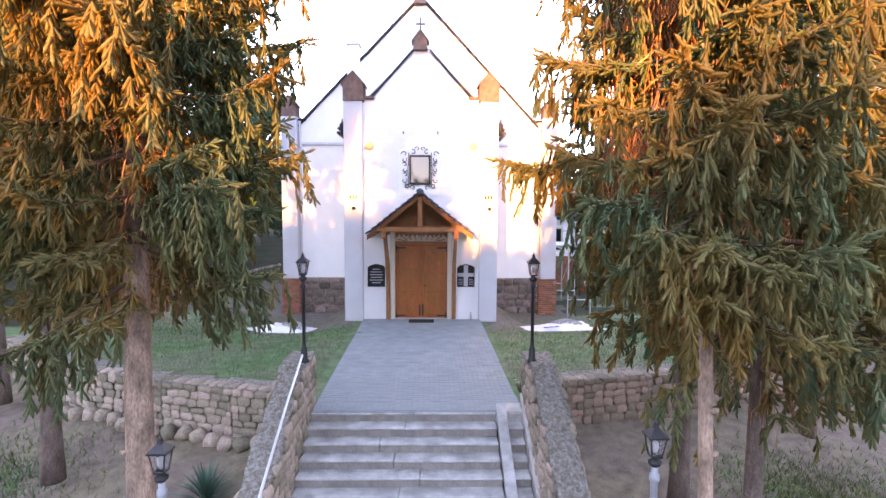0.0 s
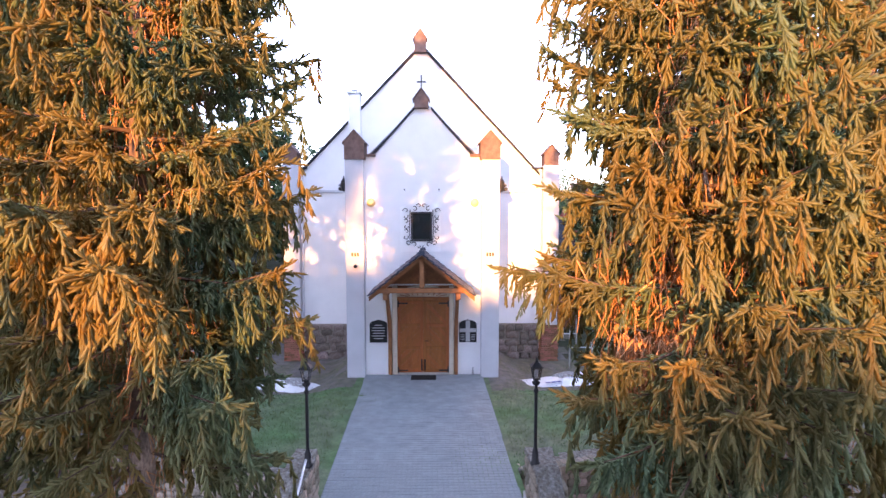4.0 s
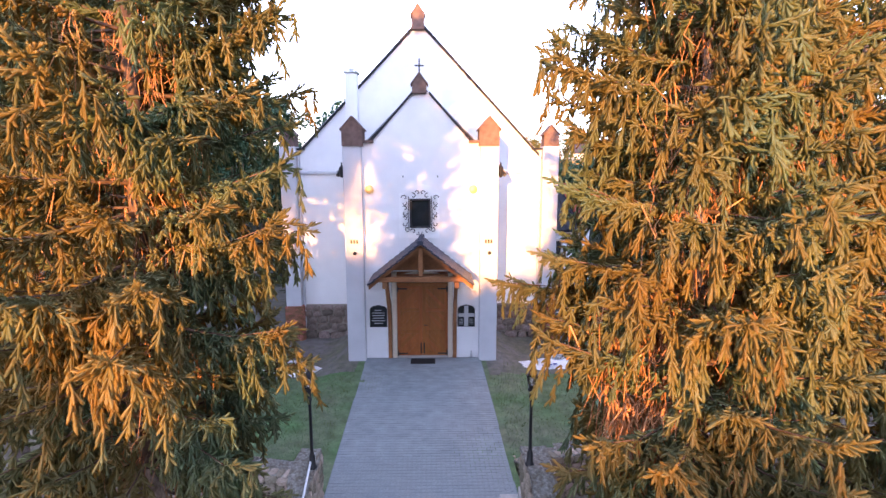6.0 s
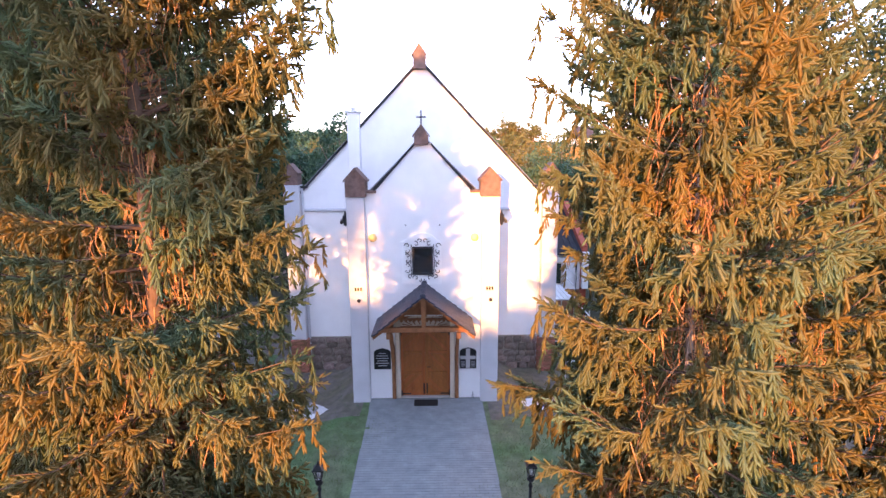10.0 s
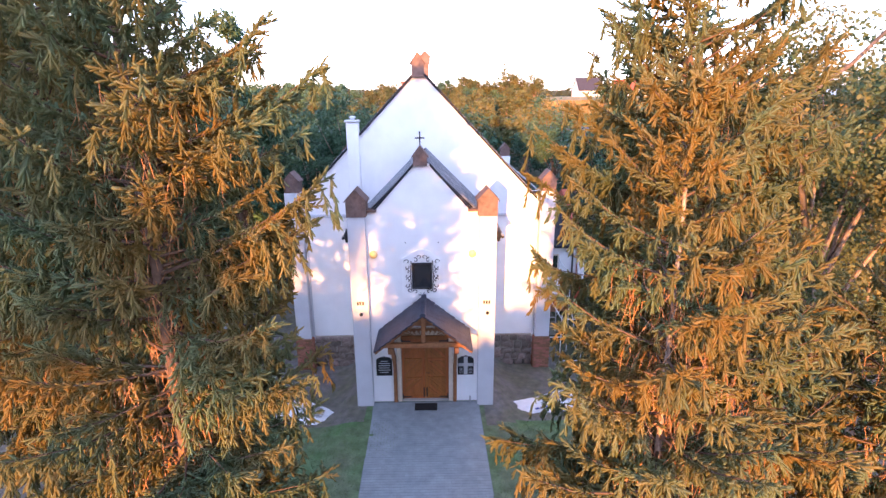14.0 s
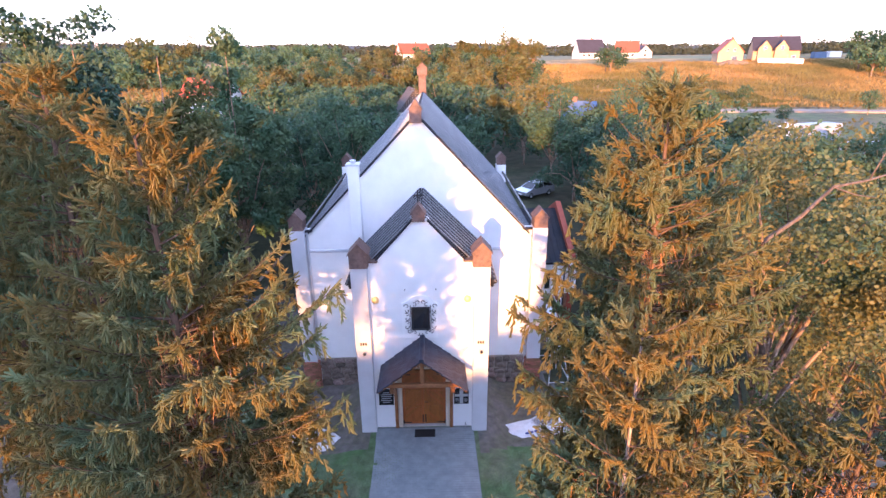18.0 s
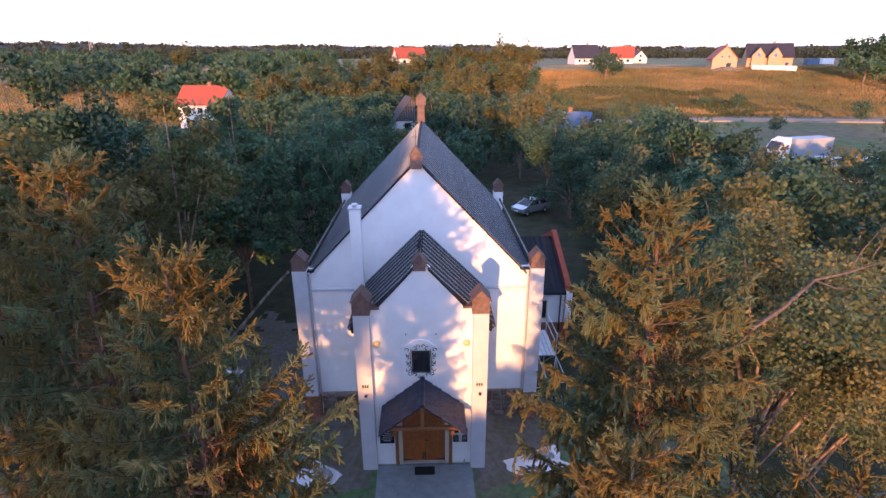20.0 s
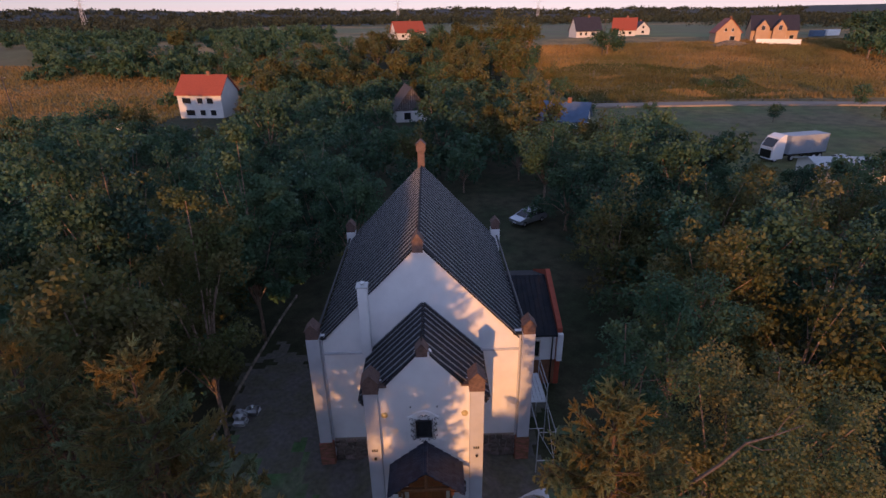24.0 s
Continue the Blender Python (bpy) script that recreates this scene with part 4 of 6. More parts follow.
M_WHITEPAINT = material("white_vehicle_paint", (0.78, 0.79, 0.80), 0.35, var=0.03, bump=0, spec=0.5)
M_REDLAMP = material("red_lamp", (0.4, 0.02, 0.02), 0.3, var=0.02, bump=0)


def house(name, label, x, y, w, d, eave, peak, roof, wall, turn=0.0, along=True, wins=(), chimney=True, group="village houses"):
    """A house: walls with gables, two roof slopes with overhang, windows with frame and pane, chimney. wins: (x, z, w, h) on the front."""
    hs = thing(name, label, "house", group, at=(x, y, ground_height(x, y) - 0.3))
    hs.rotation_euler = (0, 0, radians(turn))
    if along:  # the ridge runs along x
        prof = [(-d / 2, 0), (d / 2, 0), (d / 2, eave), (0, eave + peak), (-d / 2, eave)]
        ms = Mesher().add([(px, py, pz) for px in (-w / 2, w / 2) for py, pz in prof], [[4, 3, 2, 1, 0], [5, 6, 7, 8, 9]] + [[i, (i + 1) % 5, (i + 1) % 5 + 5, i + 5] for i in range(5)])
    else:
        ms = Mesher().prism([(-w / 2, 0), (w / 2, 0), (w / 2, eave), (0, eave + peak), (-w / 2, eave)], -d / 2, d / 2)
    part("wall", ms, wall, hs)
    half, run_ = (d / 2, w / 2 + 0.4) if along else (w / 2, d / 2 + 0.4)
    k = peak / half
    for s in (-1, 1):
        low = half + 0.5
        a = [(0, eave + peak + 0.02), (s * low, eave - 0.5 * k + 0.02), (s * low, eave - 0.5 * k + 0.22), (0, eave + peak + 0.24)]
        vs = [(q, p, z) if along else (p, q, z) for q in (-run_, run_) for p, z in a]
        part("roof", Mesher().add(vs, [[0, 1, 2, 3], [7, 6, 5, 4], [0, 4, 5, 1], [1, 5, 6, 2], [2, 6, 7, 3], [3, 7, 4, 0]]), roof, hs)
    for wx, wz, ww, wh in wins:
        wi = part("window", Mesher().box(wx - ww / 2, wx + ww / 2, -d / 2 - 0.06, -d / 2 + 0.02, wz, wz + wh, 0.02), M_WHITEWALL, hs)
        part("pane", Mesher().box(wx - ww / 2 + 0.07, wx + ww / 2 - 0.07, -d / 2 - 0.08, -d / 2 - 0.065, wz + 0.07, wz + wh - 0.07, 0.005), M_GLASS, wi)
        part("sill", Mesher().box(wx - ww / 2 - 0.08, wx + ww / 2 + 0.08, -d / 2 - 0.16, -d / 2 - 0.062, wz - 0.09, wz - 0.02, 0.01), M_GREYPL, wi)
    if chimney:
        part("chimney", Mesher().box(-0.4, 0.4, -0.3, 0.3, eave + peak * 0.6, eave + peak + 1.0, 0.03, pose(w * 0.1, 0, 0)), M_BRICK, hs)
    return hs


house("house", "white two-storey house with orange tile roof", -52.3, 111.8, 10.9, 8.0, 5.9, 3.6, M_REDTILE, M_WHITEWALL, -9, True,
      ((-3.2, 3.6, 2.2, 1.35), (0.1, 3.6, 1.4, 1.35), (2.6, 3.6, 1.6, 1.35), (-2.7, 0.9, 2.2, 1.35), (0.4, 0.9, 1.4, 1.35), (3.0, 0.9, 1.5, 1.35)))
house("house", "white bungalow with a dark steep roof", 75.5, 247, 12.5, 9, 3.2, 5.5, M_DARKTILE, M_WHITEWALL, 8, True, ((-4, 1.0, 1.2, 1.3), (-1.5, 1.0, 1.2, 1.3), (2, 1.0, 2.0, 1.3)))
house("house", "pale house with red-brown roof", 98, 258, 11, 9, 3.2, 5.0, M_REDTILE, M_WHITEWALL, -20, True, ((-3, 1, 1.4, 1.3), (0, 1, 1.4, 1.3), (3, 1, 1.4, 1.3)))
house("house", "small white house with gable to the front", 112, 276, 8, 9, 3.0, 3.5, M_DARKTILE, M_WHITEWALL, 10, False, ((0, 1, 1.6, 1.3), (0, 3.4, 1.2, 1.2)))
house("house", "unfinished buff block house with red roof", 125, 213, 9.5, 10, 4.2, 5.0, M_REDTILE, M_BUFF, -14, False, ((-1.3, 4.4, 0.9, 1.2), (1.3, 4.4, 0.9, 1.2), (1.6, 1.0, 2.0, 1.6)))
big = house("house", "large unfinished buff house with dark roof and twin gables", 145, 214, 17, 11, 4.6, 5.2, M_DARKTILE, M_BUFF, -20, True, ((-6.5, 1.0, 1.6, 1.5), (-3.5, 1.0, 1.6, 1.5), (3.5, 1.0, 1.8, 2.0), (6.5, 1.0, 1.6, 1.5)))
for gx_ in (-4.6, 1.6):
    part("gable_bay", Mesher().prism([(gx_ - 2.4, 0), (gx_ + 2.4, 0), (gx_ + 2.4, 5.2), (gx_, 8.2), (gx_ - 2.4, 5.2)], -7.0, -5.4), M_BUFF, big)
    for s in (-1, 1):
        part("gable_roof", Mesher().prism([(gx_, 8.25), (gx_ + s * 2.9, 4.65), (gx_ + s * 2.9, 4.9), (gx_, 8.5)][::s], -7.3, -1.0), M_DARKTILE, big)
    wi = part("window", Mesher().box(gx_ - 0.7, gx_ + 0.7, -7.08, -6.98, 4.4, 6.2, 0.02), M_WHITEWALL, big)
    part("pane", Mesher().box(gx_ - 0.62, gx_ + 0.62, -7.1, -7.085, 4.48, 6.12, 0.005), M_GLASS, wi)
house("house", "far house with bright red roof and white gable", -9.5, 259, 15, 9, 3.4, 4.6, M_REDTILE, M_WHITEWALL, 22, True, ((-4, 1, 1.4, 1.3), (4, 1, 1.4, 1.3)))
barn = house("shed", "old barn with white walls and grey board gable among trees", -4.2, 102, 7.0, 8, 3.0, 4.4, M_OLDWOOD, M_WHITEWALL, 12, False, ((-1.0, 0.8, 1.6, 1.6),), False)
for k in range(14):
    x = -3.25 + 0.5 * k
    part("gable_plank", Mesher().prism([(x - 0.23, 2.7), (x + 0.23, 2.7), (x + 0.23, 3.0 + 4.4 * (1 - abs(x + 0.23) / 3.5)), (x - 0.23, 3.0 + 4.4 * (1 - abs(x - 0.23) / 3.5))], -4.07, -3.98), M_OLDWOOD, barn)
house("house", "cottage with blue-grey roof among trees", 27.5, 88, 9.5, 7, 2.8, 2.8, M_BLUEROOF, M_WHITEWALL, -24, True, ((-2.5, 0.9, 1.2, 1.2), (2, 0.9, 1.2, 1.2)))
house("shed", "low garage with pale flat-pitched roof", 56.5, 50.5, 8.5, 5.5, 2.3, 0.7, M_GALV, M_WHITEWALL, -6, True, ((-2, 0.8, 1.2, 1.0),), False)

for i in range(14):
    f = part("fence_panel", Mesher().box(-0.92, 0.92, -0.04, 0.04, 0, 2.0, 0.02), M_WHITEPAINT)
    x = 134 + 1.1 * i * 0.95
    f.matrix_world = pose(x, 203.5 - 0.33 * (x - 134), ground_height(x, 203.5 - 0.33 * (x - 134)), 0, 0, -18)
    tagged(f, "white board fence panel before the building site", "fence", "fence panels")
for i, (x, y, mat, lab) in enumerate(((172, 224, M_BLUEROOF, "blue steel container"), (180, 226, M_WHITEPAINT, "white steel container"))):
    c = part("container", Mesher().box(-3, 3, -1.2, 1.2, 0, 2.5, 0.05), mat)
    c.matrix_world = pose(x, y, ground_height(x, y), 0, 0, 6)
    tagged(c, lab + " on the field's edge", "container", "containers")
heap = Mesher()
for _ in range(160):
    x, y = rs.gauss(0, 3.6), rs.gauss(0, 1.4)
    s_ = rs.uniform(0.5, 1.3)
    z = 1.5 * math.exp(-(x / 5) ** 2 - (y / 2.4) ** 2) - 0.3
    heap.box(x - s_, x + s_, y - s_, y + s_, z - 0.8, z + 0.4 * s_, 0.25)
hp = part("earth_mound", heap, M_SOIL)
hp.location = (123, 203.5, ground_height(123, 203.5))
tagged(hp, "heap of pale dug earth", "mound")

# road with guard rail
road = part("road", Mesher().add([(x, y + dy, ground_height(x, y) + dz) for x in range(36, 400, 4) for y in (116.5 - 0.115 * (x - 40) + 0.0004 * (x - 40) ** 2,) for dy, dz in ((-2.6, -0.3), (-2.6, 0.35), (2.6, 0.35), (2.6, -0.3))],
                                 [[4 * i + k, 4 * i + k + 1, 4 * i + k + 5, 4 * i + k + 4] for i in range(90) for k in range(3)]), M_ASPHALT)
tagged(road, "pale country road along a dry field", "road", kind="structure")
guard = thing("guard_rail", "dark road guard rail along the field", "guard rail", kind="structure")
for i in range(60):
    x = 40 + 3 * i
    y = 119.6 - 0.115 * (x - 40) + 0.0004 * (x - 40) ** 2
    part("post", Mesher().box(x - 0.07, x + 0.07, y - 0.07, y + 0.07, ground_height(x, y) - 0.2, ground_height(x, y) + 0.7, 0.01), M_OLDWOOD, guard)
    y2 = y - 0.345
    part("rail", Mesher().tube([(x, y - 0.1, ground_height(x, y) + 0.6), (x + 3, y2 - 0.1, ground_height(x + 3, y2) + 0.6)], 0.06, 6), M_OLDWOOD, guard)


def wheel(parent, x, y, r, w):
    t = part("wheel", Mesher().lathe([(r * 0.6, -w / 2), (r * 0.95, -w / 2), (r, -w * 0.35), (r, w * 0.35), (r * 0.95, w / 2), (r * 0.6, w / 2)], 16, pose(x, y, r, 90, 0, 0)), M_RUBBER, parent, smooth=True)
    part("rim", Mesher().lathe([(0, -w * 0.42), (r * 0.62, -w * 0.40), (r * 0.62, w * 0.40), (0, w * 0.42)], 12, pose(x, y, r, 90, 0, 0)), M_STEEL, t)


def car(x, y, turn, paint, label):
    c = thing("car", label, "car", at=(x, y, ground_height(x, y)))
    c.rotation_euler = (0, 0, radians(turn))
    side = [(-2.1, 0.35), (-1.75, 0.28), (1.75, 0.28), (2.12, 0.4), (2.15, 0.75), (1.3, 0.95), (-1.6, 1.0), (-2.1, 0.95)]
    part("body", Mesher().prism(side, -0.85, 0.85), paint, c)
    ms = Mesher()
    lo, hi = [(1.25, 0.94), (-1.95, 0.97)], [(0.45, 1.46), (-1.45, 1.44)]
    ms.add([(lo[1][0], -0.8, 0.97), (lo[0][0], -0.8, 0.94), (lo[0][0], 0.8, 0.94), (lo[1][0], 0.8, 0.97), (hi[1][0], -0.6, 1.44), (hi[0][0], -0.6, 1.46), (hi[0][0], 0.6, 1.46), (hi[1][0], 0.6, 1.44)],
           [[0, 1, 5, 4], [1, 2, 6, 5], [2, 3, 7, 6], [3, 0, 4, 7], [4, 5, 6, 7]])
    part("glasshouse", ms, M_GLASS, c, "dark window glass")
    part("roof_panel", Mesher().box(-1.5, 0.5, -0.62, 0.62, 1.43, 1.49, 0.03), paint, c)
    for s in (-1, 1):
        part("pillar", Mesher().tube([(1.25, s * 0.78, 0.95), (0.45, s * 0.6, 1.46)], 0.04, 6), paint, c)
        part("pillar", Mesher().tube([(-0.5, s * 0.8, 0.96), (-0.5, s * 0.6, 1.46)], 0.035, 6), paint, c)
        part("pillar", Mesher().tube([(-1.95, s * 0.78, 0.97), (-1.45, s * 0.6, 1.44)], 0.05, 6), paint, c)
        part("headlight", Mesher().box(1.98, 2.14, s * 0.66 - 0.16, s * 0.66 + 0.16, 0.62, 0.78, 0.03), M_CLEAR, c)
        part("tail_lamp", Mesher().box(-2.13, -2.02, s * 0.7 - 0.1, s * 0.7 + 0.1, 0.7, 0.92, 0.02), M_REDLAMP, c)
        part("mirror", Mesher().box(0.9, 1.05, *sorted((s * 0.84, s * 1.0)), 0.95, 1.08, 0.03), paint, c)
        for wx in (-1.3, 1.35):
            wheel(c, wx, s * 0.76, 0.31, 0.2)
    part("number_plate", Mesher().box(2.14, 2.16, -0.26, 0.26, 0.42, 0.53, 0.004), M_WHITEPAINT, c)
    return c


car(11.2, 36.6, 215, M_CARPAINT, "silver estate car parked on the grass")
car(62.0, 57.2, 20, M_BLACK, "dark van parked beside the lorry")
car(-63.6, 95.5, 10, M_WHITEPAINT, "white car parked on rough grass")

M_BOXGREY = material("grey_box_panels", (0.34, 0.37, 0.41), 0.5, var=0.06, scale=1, fine=10, bump=0.1)
lorry = thing("lorry", "white semi-trailer lorry with grey box body", "lorry", at=(57.2, 61.0, ground_height(57.2, 61)))
lorry.rotation_euler = (0, 0, radians(13))
cab = part("cab", Mesher().prism([(-5.6, 0.5), (-3.4, 0.5), (-3.4, 3.6), (-4.6, 3.75), (-5.5, 2.4)], -1.2, 1.2), M_WHITEPAINT, lorry)
part("windscreen", Mesher().add([(-5.52, -1.05, 2.35), (-5.52, 1.05, 2.35), (-4.75, 1.05, 3.5), (-4.75, -1.05, 3.5), (-5.56, -1.05, 2.37), (-5.56, 1.05, 2.37), (-4.79, 1.05, 3.52), (-4.79, -1.05, 3.52)], [[4, 5, 6, 7], [3, 2, 1, 0], [0, 1, 5, 4], [1, 2, 6, 5], [2, 3, 7, 6], [3, 0, 4, 7]]), M_GLASS, cab)
part("grille", Mesher().box(-5.66, -5.58, -1.0, 1.0, 0.7, 1.9, 0.02), M_BLACK, cab)
part("wind_deflector", Mesher().prism([(-4.6, 3.72), (-3.4, 3.62), (-3.4, 4.1), (-3.7, 4.15)], -1.1, 1.1), M_WHITEPAINT, cab)
boxb = part("box_body", Mesher().box(-2.6, 4.6, -1.25, 1.25, 1.1, 3.9, 0.03), M_BOXGREY, lorry, "grey ribbed box body")
for k in range(18):
    part("rib", Mesher().box(-2.5 + 0.41 * k, -2.42 + 0.41 * k, -1.28, -1.245, 1.15, 3.8, 0.005), M_BOXGREY, boxb)
part("chassis", Mesher().box(-5.0, 5.6, -0.5, 0.5, 0.7, 1.08, 0.03), M_BLACK, lorry)
for wx in (-4.7, -1.6, 2.6, 3.8):
    for s in (-1, 1):
        wheel(lorry, wx, s * 1.0, 0.5, 0.32)


def pole(x, y, h, label, cat="utility pole"):
    p = thing("utility_pole", label, cat, "utility poles", at=(x, y, ground_height(x, y)))
    part("shaft", Mesher().tube([(0, 0, -0.5), (0, 0, h)], [0.16, 0.1], 8), M_OLDWOOD, p)
    part("crossarm", Mesher().box(-0.9, 0.9, -0.06, 0.06, h - 0.6, h - 0.45, 0.01), M_OLDWOOD, p)
    for q in (-0.8, 0, 0.8):
        part("insulator", Mesher().lathe([(0, 0), (0.07, 0.02), (0.05, 0.16), (0, 0.18)], 8, pose(q, 0, h - 0.46)), M_WHITEPAINT, p)


pole(66.5, 190, 13, "wooden utility pole in the dry field")
pole(-104, 118, 9, "wooden utility pole in the dry field")
pole(28, 190, 11, "wooden utility pole among bushes")


def pylon(x, y, h):
    p = thing("pylon", "distant steel lattice power pylon", "pylon", "power pylons", at=(x, y, ground_height(x, y)))
    for sx in (-1, 1):
        for sy in (-1, 1):
            part("leg", Mesher().tube([(sx * 3, sy * 3, 0), (sx * 0.6, sy * 0.6, h)], 0.22, 4), M_GREYPL, p)
    for k in range(7):
        z0, z1 = h * k / 7, h * (k + 1) / 7
        a, b = 3 - 2.4 * k / 7, 3 - 2.4 * (k + 1) / 7
        part("lattice", Mesher().tube([(-a, -a, z0), (b, -b, z1)], 0.14, 4), M_GREYPL, p)
        part("lattice", Mesher().tube([(a, -a, z0), (-b, -b, z1)], 0.14, 4), M_GREYPL, p)
    for z in (0.78, 0.9):
        part("arm", Mesher().tube([(-7, 0, h * z), (7, 0, h * z)], 0.25, 4), M_GREYPL, p)


pylon(-430, 700, 40)
pylon(230, 1150, 48)
pylon(-60, 1150, 46)
# ---- stones and bricks shared by walls ----
rs = random.Random(21)


def stone_mesh(i, mat, square=0.5):
    """A rounded, uneven stone in the unit box."""
    r = random.Random(100 + i)
    pw = lambda v: math.copysign(abs(v) ** square, v)
    vs = [(0, 0, -0.5)]
    for k in (-0.95, 0.0, 0.95):
        for j in range(8):
            a = 2 * math.pi * (j + 0.5) / 8
            q = r.uniform(0.86, 1.1)
            vs.append((0.5 * pw(math.cos(k)) * pw(math.cos(a)) * q, 0.5 * pw(math.cos(k)) * pw(math.sin(a)) * q, 0.5 * pw(math.sin(k)) * r.uniform(0.9, 1.06)))
    vs.append((0, 0, 0.5))
    fs = [[0, 1 + (j + 1) % 8, 1 + j] for j in range(8)] + [[17 + j, 17 + (j + 1) % 8, 25] for j in range(8)]
    fs += [[1 + 8 * k + j, 1 + 8 * k + (j + 1) % 8, 9 + 8 * k + (j + 1) % 8, 9 + 8 * k + j] for k in range(2) for j in range(8)]
    return Mesher().add(vs, fs).data("stone", mat, True)


M_STONE_D = material("brown_field_stone", (0.21, 0.155, 0.11), 0.9, var=0.2, scale=6, fine=50, bump=0.5, per=0.4, tint=(0.27, 0.22, 0.17), tscale=4)
STONES = [stone_mesh(i, M_STONE) for i in range(10)]
FLATS = [stone_mesh(i + 60, M_STONE, 0.32) for i in range(10)]
DARK_FLATS = [stone_mesh(i + 75, M_STONE_D, 0.32) for i in range(8)]
PLINTHS = [stone_mesh(i + 20, M_PLINTH, 0.4) for i in range(6)]
BRICK = Mesher().box(-0.5, 0.5, -0.5, 0.5, -0.5, 0.5, 0.06).data("brick", M_BRICK)


def lay(parent, meshes, name, m, length, height, row, width, deep, top=None, rng=rs):
    """Rows of uneven stones on a face: m maps (along, outwards, up) to the world; top(u) may cut the rows."""
    v = 0.0
    while v < height - 0.3 * row:
        h = min(row * rng.uniform(0.75, 1.25), height - v)
        u = rng.uniform(-0.4, 0) * width
        while u < length:
            w = width * rng.uniform(0.6, 1.5)
            a, b = max(0, u), min(length, u + w)
            if b - a > 0.3 * width and (top is None or v + h * 0.6 < top((a + b) / 2)):
                ob = new(name, rng.choice(meshes))
                ob.parent = parent
                ob.matrix_local = m @ pose((a + b) / 2, rng.uniform(-0.01, 0.02), v + h / 2 + rng.uniform(-0.12, 0.12) * row, rng.uniform(-6, 6), rng.uniform(-8, 8), rng.uniform(-6, 6)) @ Matrix.Diagonal((b - a + 0.01, deep, h * rng.uniform(0.95, 1.12), 1))
            u += w
        v += h


def run(a, b, z):
    """Maps (along, outwards, up) to a wall face from a to b; outwards lies to the right of the way."""
    d = Vector((b[0] - a[0], b[1] - a[1], 0))
    n = d.length
    d /= n
    return Matrix(((d.x, d.y, 0, a[0]), (d.y, -d.x, 0, a[1]), (0, 0, 1, z), (0, 0, 0, 1))), n


# ---- path ----
M_JOINT = material("joint_sand", (0.21, 0.235, 0.245), 0.95, var=0.12, scale=8, fine=60, bump=0.3)
path = part("path", Mesher().slab([(-1.72, -7.85), (2.02, -7.85), (1.93, -0.05), (-1.89, -0.05)], -0.25, 0.018), M_JOINT)
tagged(path, "grey brick-paved path to the church door", "path", kind="structure")
PAVER = Mesher().box(-0.5, 0.5, -0.5, 0.5, -0.5, 0.5, 0.05).data("paver", M_PATH)
rest = Mesher()
rows = 72
for j in range(rows):
    y = -7.80 + 0.1065 * (j + 0.5)
    t = (y + 7.85) / 7.8
    x0, x1 = -1.70 - 0.17 * t, 2.0 - 0.09 * t
    n = 18
    for i in range(n + (j % 2)):
        a = x0 + (x1 - x0) * max(0, i - 0.5 * (j % 2)) / n
        b = x0 + (x1 - x0) * min(n, i + 1 - 0.5 * (j % 2)) / n
        z = 0.014 + rs.uniform(0, 0.005)
        if j < 16:
            ob = new("paver", PAVER)
            ob.parent = path
            ob.matrix_local = pose((a + b) / 2, y, z, rs.uniform(-0.4, 0.4), rs.uniform(-0.4, 0.4), 0) @ Matrix.Diagonal((b - a - 0.006, 0.1, 0.03, 1))
        else:
            rest.box(a + 0.003, b - 0.003, y - 0.05, y + 0.05, z - 0.015, z + 0.015, 0.004)
M_PATH_REST = material("paving_rest", (0.245, 0.275, 0.285), 0.8, var=0.12, scale=3, fine=50, bump=0.3, island=0.045, tint=(0.29, 0.315, 0.325), tscale=0.9)
ob = part("pavers", rest, M_PATH_REST, path)
tagged(ob, kind="stuff")

# ---- stairs ----
stairs = thing("stairs", "worn concrete steps with a cart ramp strip", "stairs", kind="structure")
for k in range(15):
    y, z = -7.85 - 0.262 * k, -0.155 * k
    cut = rs.uniform(-0.6, 0.3)
    for a, b in ((-1.72, cut), (cut + 0.006, 1.52)):
        e = rs.uniform(-0.005, 0.005)
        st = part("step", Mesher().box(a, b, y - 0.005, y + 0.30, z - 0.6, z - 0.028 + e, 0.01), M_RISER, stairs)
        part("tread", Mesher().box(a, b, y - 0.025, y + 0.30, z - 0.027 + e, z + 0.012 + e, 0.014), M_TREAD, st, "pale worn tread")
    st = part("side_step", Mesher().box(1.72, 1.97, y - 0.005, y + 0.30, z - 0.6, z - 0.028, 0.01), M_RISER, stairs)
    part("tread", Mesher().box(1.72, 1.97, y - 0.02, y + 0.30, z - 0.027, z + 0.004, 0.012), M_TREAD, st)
drop = lambda y, top: top + 0.592 * (y + 7.8)


def sloped(x0, x1, y0, y1, up, thick):
    ms = Mesher()
    prof = [(y0, drop(y0, up) - thick), (y1, drop(y1, up) - thick), (y1, drop(y1, up)), (y0, drop(y0, up))]
    return ms.add([(x, y, z) for x in (x0, x1) for y, z in prof], [[0, 1, 2, 3], [7, 6, 5, 4], [0, 4, 5, 1], [1, 5, 6, 2], [2, 6, 7, 3], [3, 7, 4, 0]])


part("ramp_strip", sloped(1.54, 1.71, -11.8, -7.72, 0.09, 0.2), M_TREAD, stairs, "pale concrete cart ramp strip")
part("side_strip", sloped(1.985, 2.06, -11.8, -7.6, 0.16, 0.5), M_CONC, stairs)
part("landing_block", Mesher().box(1.64, 2.04, -7.86, -7.45, -0.2, 0.04, 0.02), M_CONC, stairs)

